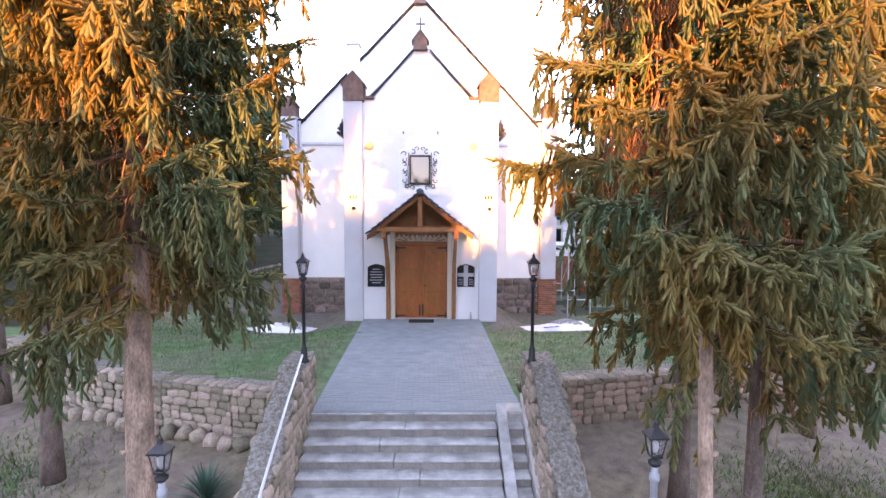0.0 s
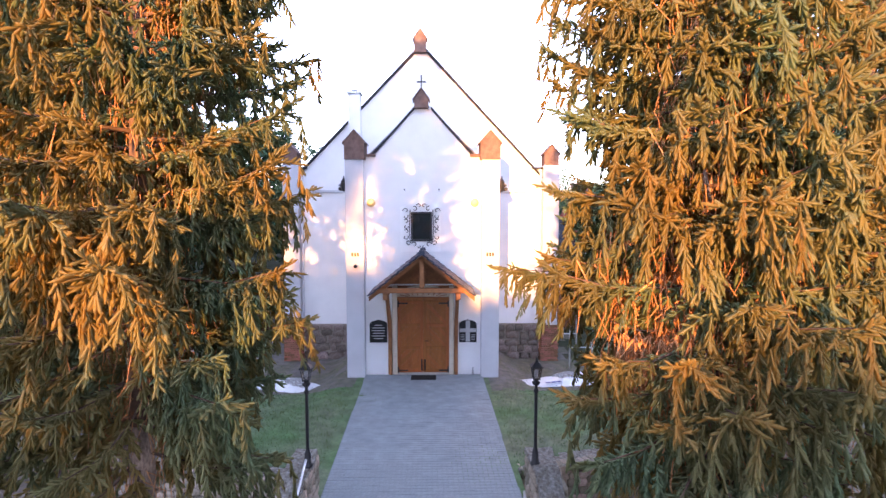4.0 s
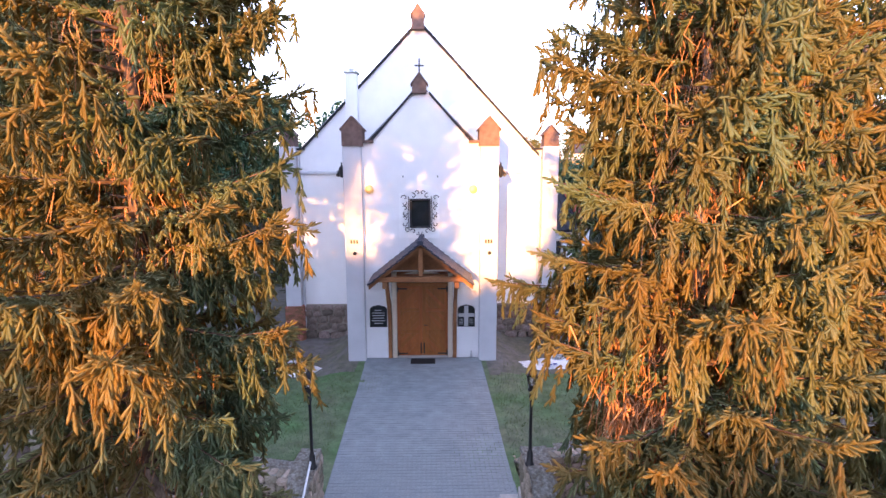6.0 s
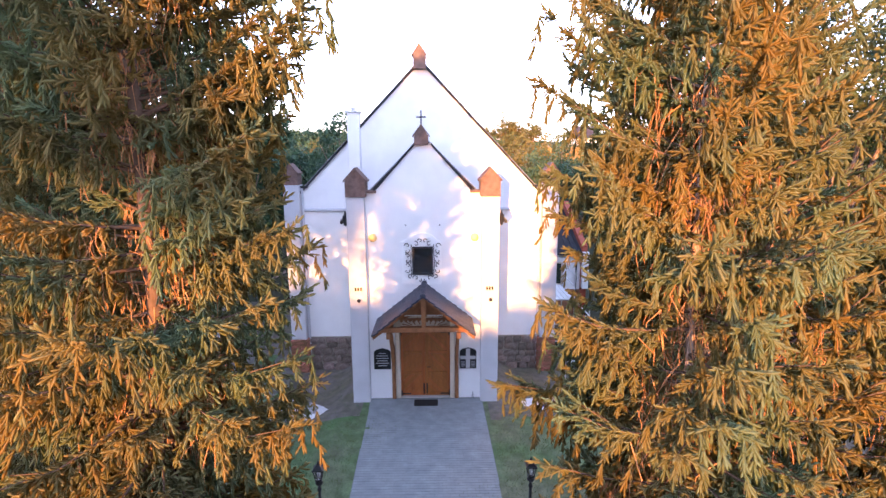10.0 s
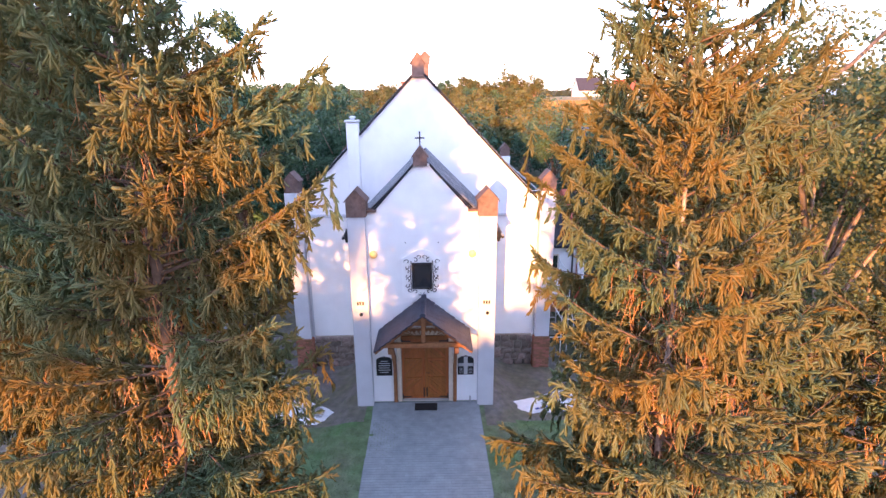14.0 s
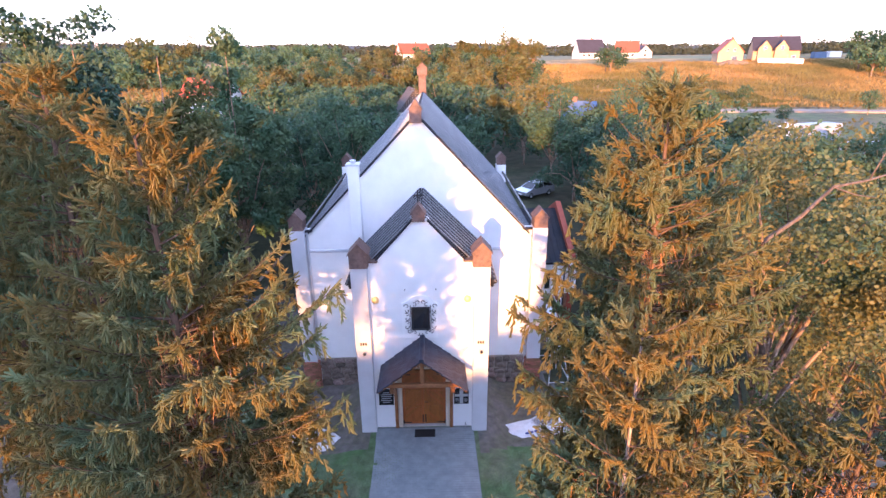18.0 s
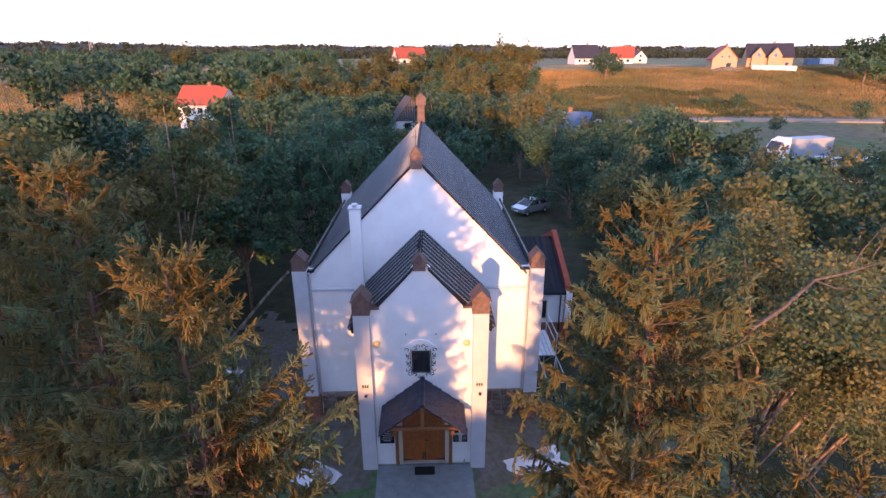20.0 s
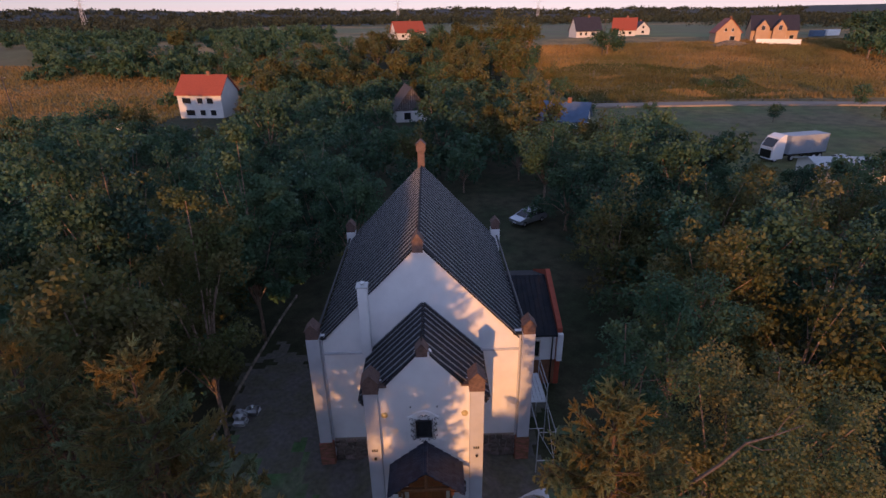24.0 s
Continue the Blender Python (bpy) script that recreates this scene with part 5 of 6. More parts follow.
for s, x0, x1 in ((-1, -2.12, -1.76), (1, 2.08, 2.50)):
    par = thing("parapet_wall", "rough stone stair parapet with mossy concrete top", "wall", kind="structure")
    top = lambda y: 0.93 if y > -8.2 else 0.93 + 0.592 * (y + 8.2)
    core = [(-7.45, -2.8), (-12.9, -2.8), (-12.9, top(-12.9)), (-8.2, 0.93), (-7.45, 0.93)]
    n = len(core)
    ms = Mesher()
    for q in range(0, 1):
        vs = [(x, y, z) for x in (x0 + 0.05, x1 - 0.05) for y, z in core]
        ms.add(vs, [list(range(n)), list(range(2 * n - 1, n - 1, -1))] + [[i, i + n, (i + 1) % n + n, (i + 1) % n] for i in range(n)])
    part("core", ms, M_MORTAR, par)
    cap_ms = Mesher()
    ys = [-7.4, -8.2] + [-8.2 - 0.52 * k for k in range(1, 10)]
    ys = sorted(set(ys + [-7.8] + [-8.46 - 0.52 * k for k in range(8)]), reverse=True)
    vs, fs = [], []
    for i, y in enumerate(ys):
        j = rs.uniform(-0.035, 0.035)
        for x, dz in ((x0 - 0.02 + j, -0.09), (x0 - 0.01 + j, 0.0), ((x0 + x1) / 2, 0.02), (x1 + 0.01 - j, 0.0), (x1 + 0.02 - j, -0.09)):
            vs.append((x, y, top(y) + 0.05 + dz + rs.uniform(-0.03, 0.03)))
        if i:
            a = 5 * (i - 1)
            fs += [[a + k, a + k + 1, a + k + 6, a + k + 5] for k in range(4)]
    fs += [[0, 1, 2, 3, 4]]
    part("coping", cap_ms.add(vs, fs), M_COPING, par, "weathered concrete coping")
    for xa, xb, yy in ((x1, x1, 1), (x0, x0, -1)):
        a, b = ((xa, -12.6), (xb, -7.45)) if yy > 0 else ((xa, -7.45), (xb, -12.6))
        m, length = run(a, b, -1.6)
        up = (lambda u: top(-12.6 + u) + 1.58) if yy > 0 else (lambda u: top(-7.45 - u) + 1.58)
        lay(par, FLATS, "stone", m, length, 2.5, 0.17, 0.22, 0.10, up)
    m, length = run((x0, -7.42), (x1, -7.42), 0.0)
    part("end_block", Mesher().box(x0, x1, -7.47, -7.38, -0.2, 0.9, 0.03), M_CONC, par)

rail = thing("handrail", "polished steel handrail along the stair parapet", "handrail")
line = [(-1.80, -7.75, 0.93), (-1.80, -7.78, 1.10), (-1.80, -8.0, 1.12)] + [(-1.80, -8.2 - 0.9 * k, 1.09 - 0.533 * k) for k in range(1, 6)]
part("rail", Mesher().tube(line, 0.021, 10), M_STEEL, rail, smooth=True)
for k in range(0, 5):
    y = -8.4 - 0.9 * k
    z = 0.98 - 0.533 * (k + 0.2)
    part("bracket", Mesher().tube([(-1.80, y, z - 0.10), (-1.80, y, z + 0.11)], 0.012, 8), M_STEEL, rail)

# ---- retaining walls ----
for s in (-1, 1):
    wl_ = thing("retaining_wall", "dry field-stone retaining wall below the lawn", "wall", kind="structure")
    ends = [s * 2.15, s * 3.6, s * 5.2, s * 7.0, s * 9.0, s * 11.5]
    for a, b in zip(ends[:-1], ends[1:]):
        a, b = ((a, wall_line(a if abs(a) > 2.3 else s * 2.31) - 0.12), (b, wall_line(b) - 0.12))
        if s < 0:
            a, b = b, a
        m, length = run(a, b, -1.25)
        part("core", Mesher().box(-0.02, length + 0.02, -0.62, -0.03, 0, 1.24, 0.02, m), M_MORTAR, wl_)
        lay(wl_, FLATS if s < 0 else DARK_FLATS, "stone", m, length, 1.24, 0.16, 0.24, 0.075)
        part("coping", Mesher().box(-0.03, length + 0.03, -0.60, -0.02, 1.20, 1.26, 0.02, m), M_COPING, wl_, "rough mortar coping")
        lay(wl_, STONES, "cap_stone", m @ pose(0, -0.16, 1.2), length, 0.08, 0.08, 0.17, 0.30)
for i in range(17):
    x = -2.9 - 0.34 * i
    b = new("boulder", STONES[i % 10])
    tagged(b, "rounded pale boulder edging the slope", "boulder", "boulders below the wall")
    y = wall_line(x) - 0.42 - 0.1 * math.sin(i)
    b.matrix_world = pose(x, y, ground_height(x, y) + 0.08, 10 * i, 7 * i, 50 * i) @ Matrix.Diagonal((0.34, 0.3, 0.26, 1))

# kerb line beside the yard
kerb = thing("stone_kerb", "low line of grey kerb stones beside the yard", "kerb", kind="structure")
for i in range(34):
    t = i / 33
    x, y = -11.9 + 0.9 * t * t, 5.2 + 16.0 * t
    ob = new("kerb_stone", STONES[i % 10])
    ob.parent = kerb
    ob.matrix_local = pose(x, y, ground_height(x, y) + 0.05, 0, 0, 88 + 3 * math.sin(i)) @ Matrix.Diagonal((0.5, 0.16, 0.26, 1))

# ---- church details ----
def plinth_panel(xa, xb):
    m, length = run((xa, 3.60), (xb, 3.60), -0.55)
    lay(church, PLINTHS, "plinth_stone", m, length, 1.42, 0.30, 0.42, 0.10)


plinth_panel(XC - 4.66, -2.42)
plinth_panel(2.42, XC + 4.66)


def brickwork(cx, y0, s):
    """Bare bricks on the front and inner face of a corner base."""
    for k in range(18):
        z = -0.52 + 0.079 * k + 0.035
        for i in range(3):
            a = -0.34 + 0.26 * i - (0.13 if k % 2 else 0)
            b = min(0.34, a + 0.25)
            a = max(-0.34, a)
            if b - a < 0.05:
                continue
            ob = new("brick", BRICK)
            ob.parent = church
            ob.matrix_local = pose(cx + (a + b) / 2, y0 - 0.01 - rs.uniform(0, 0.008), z, 0, 0, rs.uniform(-1, 1)) @ Matrix.Diagonal((b - a, 0.08, 0.067, 1))
            ob = new("brick", BRICK)
            ob.parent = church
            ob.matrix_local = pose(cx - s * 0.345, y0 + 0.35 + (a + b) / 2, z, 0, 0, 90) @ Matrix.Diagonal((b - a, 0.08, 0.067, 1))


for s in (-1, 1):
    brickwork(XC + s * 5.03, 3.32, s)
    # eave ledges and rain pipes
    part("eave_ledge", Mesher().box(*sorted((XC + s * (SHOULDER[s] - 0.08), XC + s * 4.78)), 3.55, 3.75, 7.0, 7.08, 0.01), M_ROOF, church)
    part("eave_ledge", Mesher().box(*sorted((s * 1.50, s * 1.87)), -0.12, 0.3, 7.08, 7.16, 0.01), M_CAP, church)
    part("rain_pipe", Mesher().tube([(XC + s * 4.66, 3.60, 7.0), (XC + s * 4.66, 3.60, -0.4)], 0.045, 8), M_GREYPL, church)
    part("gutter", Mesher().tube([(XC + s * 5.12, 4.1, 6.68), (XC + s * 5.12, BACK - 0.4, 6.68)], 0.07, 8), M_IRON, church)
    part("porch_gutter", Mesher().tube([(s * 2.72, 0.4, 6.08), (s * 2.72, 3.6, 6.08)], 0.06, 8), M_IRON, church)
    # verge boards along the gables
    for x0, z0, x1, z1, y0 in ((XC + s * 0.22, APEX + 0.04, XC + s * SHOULDER[s], EAVE + 0.02, 3.58), (s * 0.26, PA + 0.02, s * 1.60, PE + 0.02, -0.06)):
        part("verge", Mesher().prism([(x0, z0 - 0.08), (x1, z1 - 0.07), (x1, z1 + 0.02), (x0, z0 + 0.02)][::s], y0, y0 + 0.16), M_ROOF, church)
    # wall lantern below the porch eave, emblem and spot on the buttress
    lx = s * 2.55
    part("wall_lantern", Mesher().lathe([(0.0, 0.0), (0.05, 0.04), (0.08, 0.16), (0.09, 0.34), (0.03, 0.40), (0.02, 0.5)], 8, pose(lx, 0.15, 5.98)), M_IRON, church, "small black wall lantern")
    bx = s * 2.14
    for q in (-0.09, 0.0, 0.09):
        part("emblem_bar", Mesher().box(bx + q - 0.03, bx + q + 0.03, -0.325, -0.295, 3.92, 4.04, 0.006), M_IRON, church)
    part("spot_lamp", Mesher().lathe([(0.0, 0.0), (0.055, 0.01), (0.06, 0.06), (0.02, 0.09)], 10, pose(bx + 0.02, -0.37, 3.62, 90, 0, 0)), M_IRON, church)
    part("wall_dome", Mesher().lathe([(0.0, 0.0), (0.07, -0.01), (0.13, -0.05), (0.14, -0.1), (0.0, -0.11)], 14, pose(s * 1.66, -0.11, 5.62, 90, 0, 0)), M_BRASS, church, "brass round wall fitting", smooth=True)
    part("hook", Mesher().tube([(s * 0.55 - 0.03, 0.0, 6.02), (s * 0.55 - 0.03, -0.12, 6.05)], 0.02, 6), M_IRON, church)

part("chimney_cap", Mesher().box(-2.95, -2.41, 3.25, 3.80, 9.8, 9.88, 0.015), M_GALV, church)
part("flue", Mesher().lathe([(0.0, 0), (0.09, 0), (0.09, 0.07), (0.13, 0.09), (0.13, 0.12), (0.0, 0.15)], 10, pose(-2.68, 3.52, 9.88)), M_STEEL, church, smooth=True)


def iron_cross(x, y, z, h, w, t):
    ms = Mesher().box(x - t, x + t, y - t, y + t, z, z + h, 0.005)
    ms.box(x - w / 2, x + w / 2, y - t * 0.8, y + t * 0.8, z + h * 0.60 - t, z + h * 0.60 + t, 0.005)
    return part("cross", ms, M_IRON, church, "black iron cross")


iron_cross(-0.04, 0.05, 9.12, 0.52, 0.30, 0.022)
iron_cross(XC - 0.03, 3.68, 12.2, 0.7, 0.34, 0.010)
iron_cross(XC, BACK, 13.35, 0.75, 0.36, 0.012)

# door
door = thing("door_1", "closed double oak door with diagonal boards and dark hinges", "door", kind="structure")
for s in (-1, 1):
    x0, x1 = (-0.845, -0.006) if s < 0 else (0.006, 0.845)
    leaf = part("door_leaf", Mesher().box(x0, x1, 0.16, 0.20, 0.03, 2.42, 0.006), M_WOOD, door)
    for a, b in ((x0, x0 + 0.10), (x1 - 0.10, x1)):
        part("stile", Mesher().box(a, b, 0.135, 0.165, 0.03, 2.42, 0.008), M_WOOD, leaf)
    for za, zb in ((0.03, 0.15), (0.80, 0.90), (1.56, 1.66), (2.32, 2.42)):
        part("rail", Mesher().box(x0 + 0.102, x1 - 0.102, 0.138, 0.165, za, zb, 0.008), M_WOOD, leaf)
    for za, zb in ((0.15, 0.80), (0.90, 1.56), (1.66, 2.32)):
        cx, cz, w, h = (x0 + x1) / 2, (za + zb) / 2, x1 - x0 - 0.21, zb - za - 0.01
        # diagonal boards, cut by the panel's edges
        for k in range(-7, 8):
            c0, c1 = k * 0.125 - 0.054, k * 0.125 + 0.054
            poly = [(-w / 2, -h / 2), (w / 2, -h / 2), (w / 2, h / 2), (-w / 2, h / 2)]
            for sign, lim in ((1, c1), (-1, -c0)):
                outp = []
                for i in range(len(poly)):
                    p, q = poly[i], poly[(i + 1) % len(poly)]
                    fp, fq = [sign * (v[1] * 0.707 + s * v[0] * 0.707) - lim for v in (p, q)]
                    if fp <= 0:
                        outp.append(p)
                    if fp * fq < 0:
                        t = fp / (fp - fq)
                        outp.append((p[0] + t * (q[0] - p[0]), p[1] + t * (q[1] - p[1])))
                poly = outp
                if len(poly) < 3:
                    break
            if len(poly) >= 3:
                part("board", Mesher().prism([(cx + u, cz + v) for u, v in poly], 0.143 + 0.009 * (k % 2), 0.165), M_WOOD, leaf)
    hx = s * 0.845
    for z in (0.10, 2.34):
        part("strap_hinge", Mesher().box(*sorted((hx, hx - s * 0.34)), 0.122, 0.137, z - 0.025, z + 0.025, 0.005), M_IRON, leaf)
        part("strap_hinge", Mesher().box(*sorted((hx, hx - s * 0.05)), 0.121, 0.136, z - 0.12, z + 0.12, 0.005), M_IRON, leaf)
    part("kick_bar", Mesher().box(*sorted((s * 0.03, s * 0.075)), 0.118, 0.134, 0.10, 0.48, 0.006), M_IRON, leaf)
    if s > 0:
        part("door_handle", Mesher().tube([(0.06, 0.13, 1.10), (0.06, 0.07, 1.10), (0.17, 0.07, 1.10)], 0.012, 8), M_IRON, leaf)
    part("door_frame", Mesher().box(*sorted((s * 0.852, s * 1.0)), -0.03, 0.24, 0.0, 2.9, 0.01), M_CREAM, door, "cream painted frame post")
part("lintel", Mesher().box(-0.85, 0.85, 0.10, 0.22, 2.43, 2.55, 0.01), M_WOOD, door)
part("transom_panel", Mesher().prism([(-0.85, 2.55), (0.85, 2.55), (0.85, 2.62)] + [(0.85 * math.cos(a), 2.62 + 0.30 * math.sin(a)) for a in np.linspace(0.1, 3.04, 14)] + [(-0.85, 2.62)], 0.17, 0.21), M_CREAM, door, "pale fanlight panel")
for k in range(9):
    a = math.pi * (k + 0.5) / 9
    part("fan_bar", Mesher().box(0.0, 0.28, -0.01, 0.01, -0.012, 0.012, 0.003, pose(0.5 * math.cos(a), 0.155, 2.56 + 0.05 * math.sin(a), 0, -math.degrees(a), 0)), M_BEAM, door)
for k in range(12):
    x = -0.78 + 0.142 * k
    part("valance_tooth", Mesher().prism([(x - 0.06, 2.78), (x, 2.70), (x + 0.06, 2.78)], 0.06, 0.085), M_BEAM, door)
part("valance", Mesher().box(-0.85, 0.85, 0.055, 0.09, 2.78, 2.86, 0.005), M_BEAM, door)
part("threshold", Mesher().box(-1.0, 1.0, 0.0, 0.3, -0.2, 0.028, 0.01), M_CONC, door)
backing = part("door_backing", Mesher().box(-1.05, 1.05, 0.34, 0.40, 0, 3.0, 0.01), M_WOOD, door)
mat_ob = part("door_mat", Mesher().box(-0.38, 0.42, -0.66, -0.22, 0.034, 0.055, 0.008), M_RUBBER)
tagged(mat_ob, "dark ribbed rubber doormat on the path", "doormat")

# canopy over the door
canopy = thing("door_canopy", "timber door canopy with dark blue-grey tile roof", "canopy")
CA, CE, CX = 4.08, 2.84, 1.56
cs = (CA - CE) / CX
for s in (-1, 1):
    part("brace_post", Mesher().box(*sorted((s * 1.01, s * 1.13)), -0.13, -0.035, 0.03, 1.55, 0.01), M_BEAM, canopy)
    ms = Mesher()
    prof = [(-0.035, 1.25), (-0.16, 1.25), (-0.45, 1.9), (-1.15, 2.74), (-0.95, 2.8), (-0.32, 2.1), (-0.035, 1.85)]
    ms.add([(x, y, z) for x in sorted((s * 1.02, s * 1.12)) for y, z in prof],
           [list(range(7))[::-1], list(range(7, 14))] + [[i, (i + 1) % 7, (i + 1) % 7 + 7, i + 7] for i in range(7)])
    part("curved_brace", ms, M_BEAM, canopy)
    part("wall_plate", Mesher().box(*sorted((s * 1.0, s * 1.14)), -1.52, -0.03, 2.80, 2.92, 0.012), M_BEAM, canopy)
    for y0 in (-1.52, -0.80, -0.14):
        part("rafter", Mesher().prism([(0, CA - 0.16), (s * CX, CE - 0.15), (s * CX, CE - 0.03), (0, CA - 0.04)][::s], y0, y0 + 0.10), M_BEAM, canopy)
    part("purlin_tail", Mesher().box(*sorted((s * 1.0, s * 1.14)), -1.62, -1.52, 2.74, 2.94, 0.012), M_BEAM, canopy)
    part("deck", Mesher().prism([(0, CA - 0.04), (s * CX, CE - 0.03), (s * CX, CE - 0.01), (0, CA - 0.02)][::s], -1.68, -0.01), M_BEAM, canopy)
    tile = Mesher().box(-0.5, 0.5, -0.5, 0.5, -0.5, 0.5, 0.08).data("roof_tile", M_TILE)
    d = Vector((s * CX, 0, CE - CA)).normalized()
    ang = math.degrees(math.atan2(CA - CE, CX))
    length = math.hypot(CX, CA - CE)
    for r in range(9):
        for c in range(11):
            u = (r + 0.5) * length / 9
            y = -1.73 + (c + 0.5) * 1.72 / 11 + (0.03 if r % 2 else 0) - 0.015
            ob = new("roof_tile", tile)
            ob.parent = canopy
            ob.matrix_local = pose(d.x * u, y, CA + 0.035 + d.z * u, 0, s * (ang - 9), rs.uniform(-1, 1)) @ Matrix.Diagonal((0.25, 0.148, 0.045, 1))
part("gable_board", Mesher().prism([(-1.3, 3.0), (1.3, 3.0), (0.02, CA - 0.06), (-0.02, CA - 0.06)], -0.03, -0.005), M_BEAM, canopy, "brown boarded gable")
part("tie_beam", Mesher().box(-1.28, 1.28, -1.55, -1.41, 2.93, 3.08, 0.012), M_BEAM, canopy)
part("king_post", Mesher().box(-0.07, 0.07, -1.54, -1.42, 3.09, 3.97, 0.012), M_BEAM, canopy)
part("inner_post", Mesher().box(-0.07, 0.07, -0.12, -0.03, 2.95, 3.95, 0.012), M_BEAM, canopy)
ridge = Mesher().tube([(-0.5, 0, 0), (0.5, 0, 0)], 0.5, 10).data("ridge_tile", M_TILE)
for c in range(11):
    ob = new("ridge_tile", ridge)
    ob.parent = canopy
    ob.matrix_local = pose(0, -1.71 + (c + 0.5) * 0.154, CA + 0.045, 0, 3, 90) @ Matrix.Diagonal((0.18, 0.19, 0.14, 1))

# plaques
for s, kindp in ((-1, "text"), (1, "cross")):
    cx = s * 1.455 + (0.0 if s > 0 else 0.0)
    pl = thing("memorial_plaque", "black granite memorial plaque with pale lettering" if s < 0 else "black granite memorial plaque with a grey cross", "plaque")
    arch = [(cx - 0.285, 1.08), (cx + 0.285, 1.08), (cx + 0.285, 1.70), (cx + 0.2, 1.78), (cx, 1.83), (cx - 0.2, 1.78), (cx - 0.285, 1.70)]
    part("slab", Mesher().prism(arch, -0.035, 0.005), M_BLACK, pl)
    if s < 0:
        for k in range(6):
            w = (0.12, 0.2, 0.21, 0.18, 0.22, 0.15)[k]
            part("lettering_bar", Mesher().box(cx - w, cx + w, -0.041, -0.033, 1.64 - 0.088 * k, 1.665 - 0.088 * k, 0.002), M_LETTER, pl)
    else:
        part("cross_relief", Mesher().box(cx - 0.07, cx + 0.07, -0.045, -0.033, 1.10, 1.80, 0.004), M_LETTER, pl)
        part("cross_relief", Mesher().box(cx - 0.265, cx + 0.265, -0.046, -0.034, 1.42, 1.54, 0.004), M_LETTER, pl)
        for q in (-1, 1):
            for k in range(4):
                part("lettering_bar", Mesher().box(cx + q * 0.17 - 0.07, cx + q * 0.17 + 0.07, -0.041, -0.033, 1.16 + 0.055 * k, 1.175 + 0.055 * k, 0.002), M_LETTER, pl)
bottle = part("glass_bottle", Mesher().lathe([(0, 0), (0.035, 0), (0.035, 0.12), (0.014, 0.17), (0.014, 0.22), (0, 0.22)], 10, pose(1.62, -0.1, 0.035)), M_CLEAR, smooth=True)
tagged(bottle, "small clear glass bottle by the wall", "bottle")

# niche with ironwork
M_SURROUND = material("bright_white_plaster", (0.90, 0.90, 0.89), 0.8, var=0.02, scale=3, fine=60, bump=0.05)
niche = thing("window_1", "glazed dark picture niche framed by black wrought-iron scrolls", "window", kind="structure")
NX = -0.045
part("surround", Mesher().prism([(NX - 0.68, 4.05), (NX + 0.62, 4.05), (NX + 0.62, 5.48), (NX + 0.45, 5.56), (NX + 0.3, 5.72), (NX, 5.80), (NX - 0.3, 5.72), (NX - 0.48, 5.56), (NX - 0.68, 5.48)], -0.035, 0.01), M_SURROUND, niche, "raised white plaster surround")
for a, b, c, d in ((-0.34, 0.34, 4.39, 4.45), (-0.34, 0.34, 5.27, 5.33), (-0.34, -0.28, 4.45, 5.27), (0.28, 0.34, 4.45, 5.27)):
    part("window_frame", Mesher().box(NX + a, NX + b, -0.08, -0.015, c, d, 0.01), M_IRON, niche)
part("pane", Mesher().box(NX - 0.28, NX + 0.28, -0.045, -0.035, 4.45, 5.27, 0.002), M_GLASS, niche)


def scroll(x, z, r, turn, flip, ms):
    pts = []
    for i in range(16):
        a = i / 15 * 4.6
        rr = r * (1 - 0.75 * i / 15)
        pts.append((x + flip * rr * math.cos(a + turn), -0.058, z + rr * math.sin(a + turn)))
    ms.tube(pts, 0.014, 5)


for s in (-1, 1):
    for x, z, r, turn in ((0.43, 5.36, 0.085, 0), (0.44, 5.18, 0.075, 2.5), (0.42, 5.02, 0.07, 0.6), (0.43, 4.86, 0.07, 3.0), (0.41, 4.70, 0.065, 0.4), (0.44, 4.52, 0.08, 2.7), (0.36, 4.36, 0.075, 4.2), (0.20, 4.28, 0.085, 0.2), (0.08, 4.20, 0.05, 2.0), (0.19, 5.42, 0.08, 1.2), (0.07, 5.52, 0.07, 0.2)):
        ms = Mesher()
        scroll(NX + s * (x * 1.16), z, r * 1.18, turn, s, ms)
        part("iron_scroll", ms, M_IRON, niche)
    part("iron_stem", Mesher().tube([(NX + s * 0.36, -0.058, 4.32), (NX + s * 0.385, -0.058, 4.8), (NX + s * 0.36, -0.058, 5.4)], 0.014, 5), M_IRON, niche)

# annex at the side of the nave
annex = thing("annex", "low side annex with dark roof and red gable end", "annex")
AY, AX0, AX1 = 9.3, XC + HALF, 7.85
part("annex_wall", Mesher().box(AX0, AX1, AY, 17.2, -0.6, 3.3, 0.02), M_PLASTER, annex)
part("annex_base", Mesher().box(AX0, AX1 + 0.03, AY - 0.05, AY, -0.6, 1.3, 0.01), M_BRICK, annex, "red brick base")
ms = Mesher()
ms.add([(x, y, z) for x in (AX0, AX1) for y, z in ((AY - 0.3, 3.15), (13.4, 4.95), (13.4, 5.07), (AY - 0.3, 3.27))], [[0, 1, 2, 3], [7, 6, 5, 4], [0, 4, 5, 1], [1, 5, 6, 2], [2, 6, 7, 3], [3, 7, 4, 0]])
annex_roof = part("annex_roof", ms, M_ROOF, annex, "dark ribbed roof")
for k in range(11):
    x = AX0 + 0.1 + k * 0.3
    part("roof_rib", Mesher().add([(xx, y, z) for xx in (x - 0.02, x + 0.02) for y, z in ((AY - 0.3, 3.26), (13.4, 5.06), (13.4, 5.11), (AY - 0.3, 3.31))], [[0, 1, 2, 3], [7, 6, 5, 4], [0, 4, 5, 1], [1, 5, 6, 2], [2, 6, 7, 3], [3, 7, 4, 0]]), M_ROOF, annex_roof)
ms = Mesher()
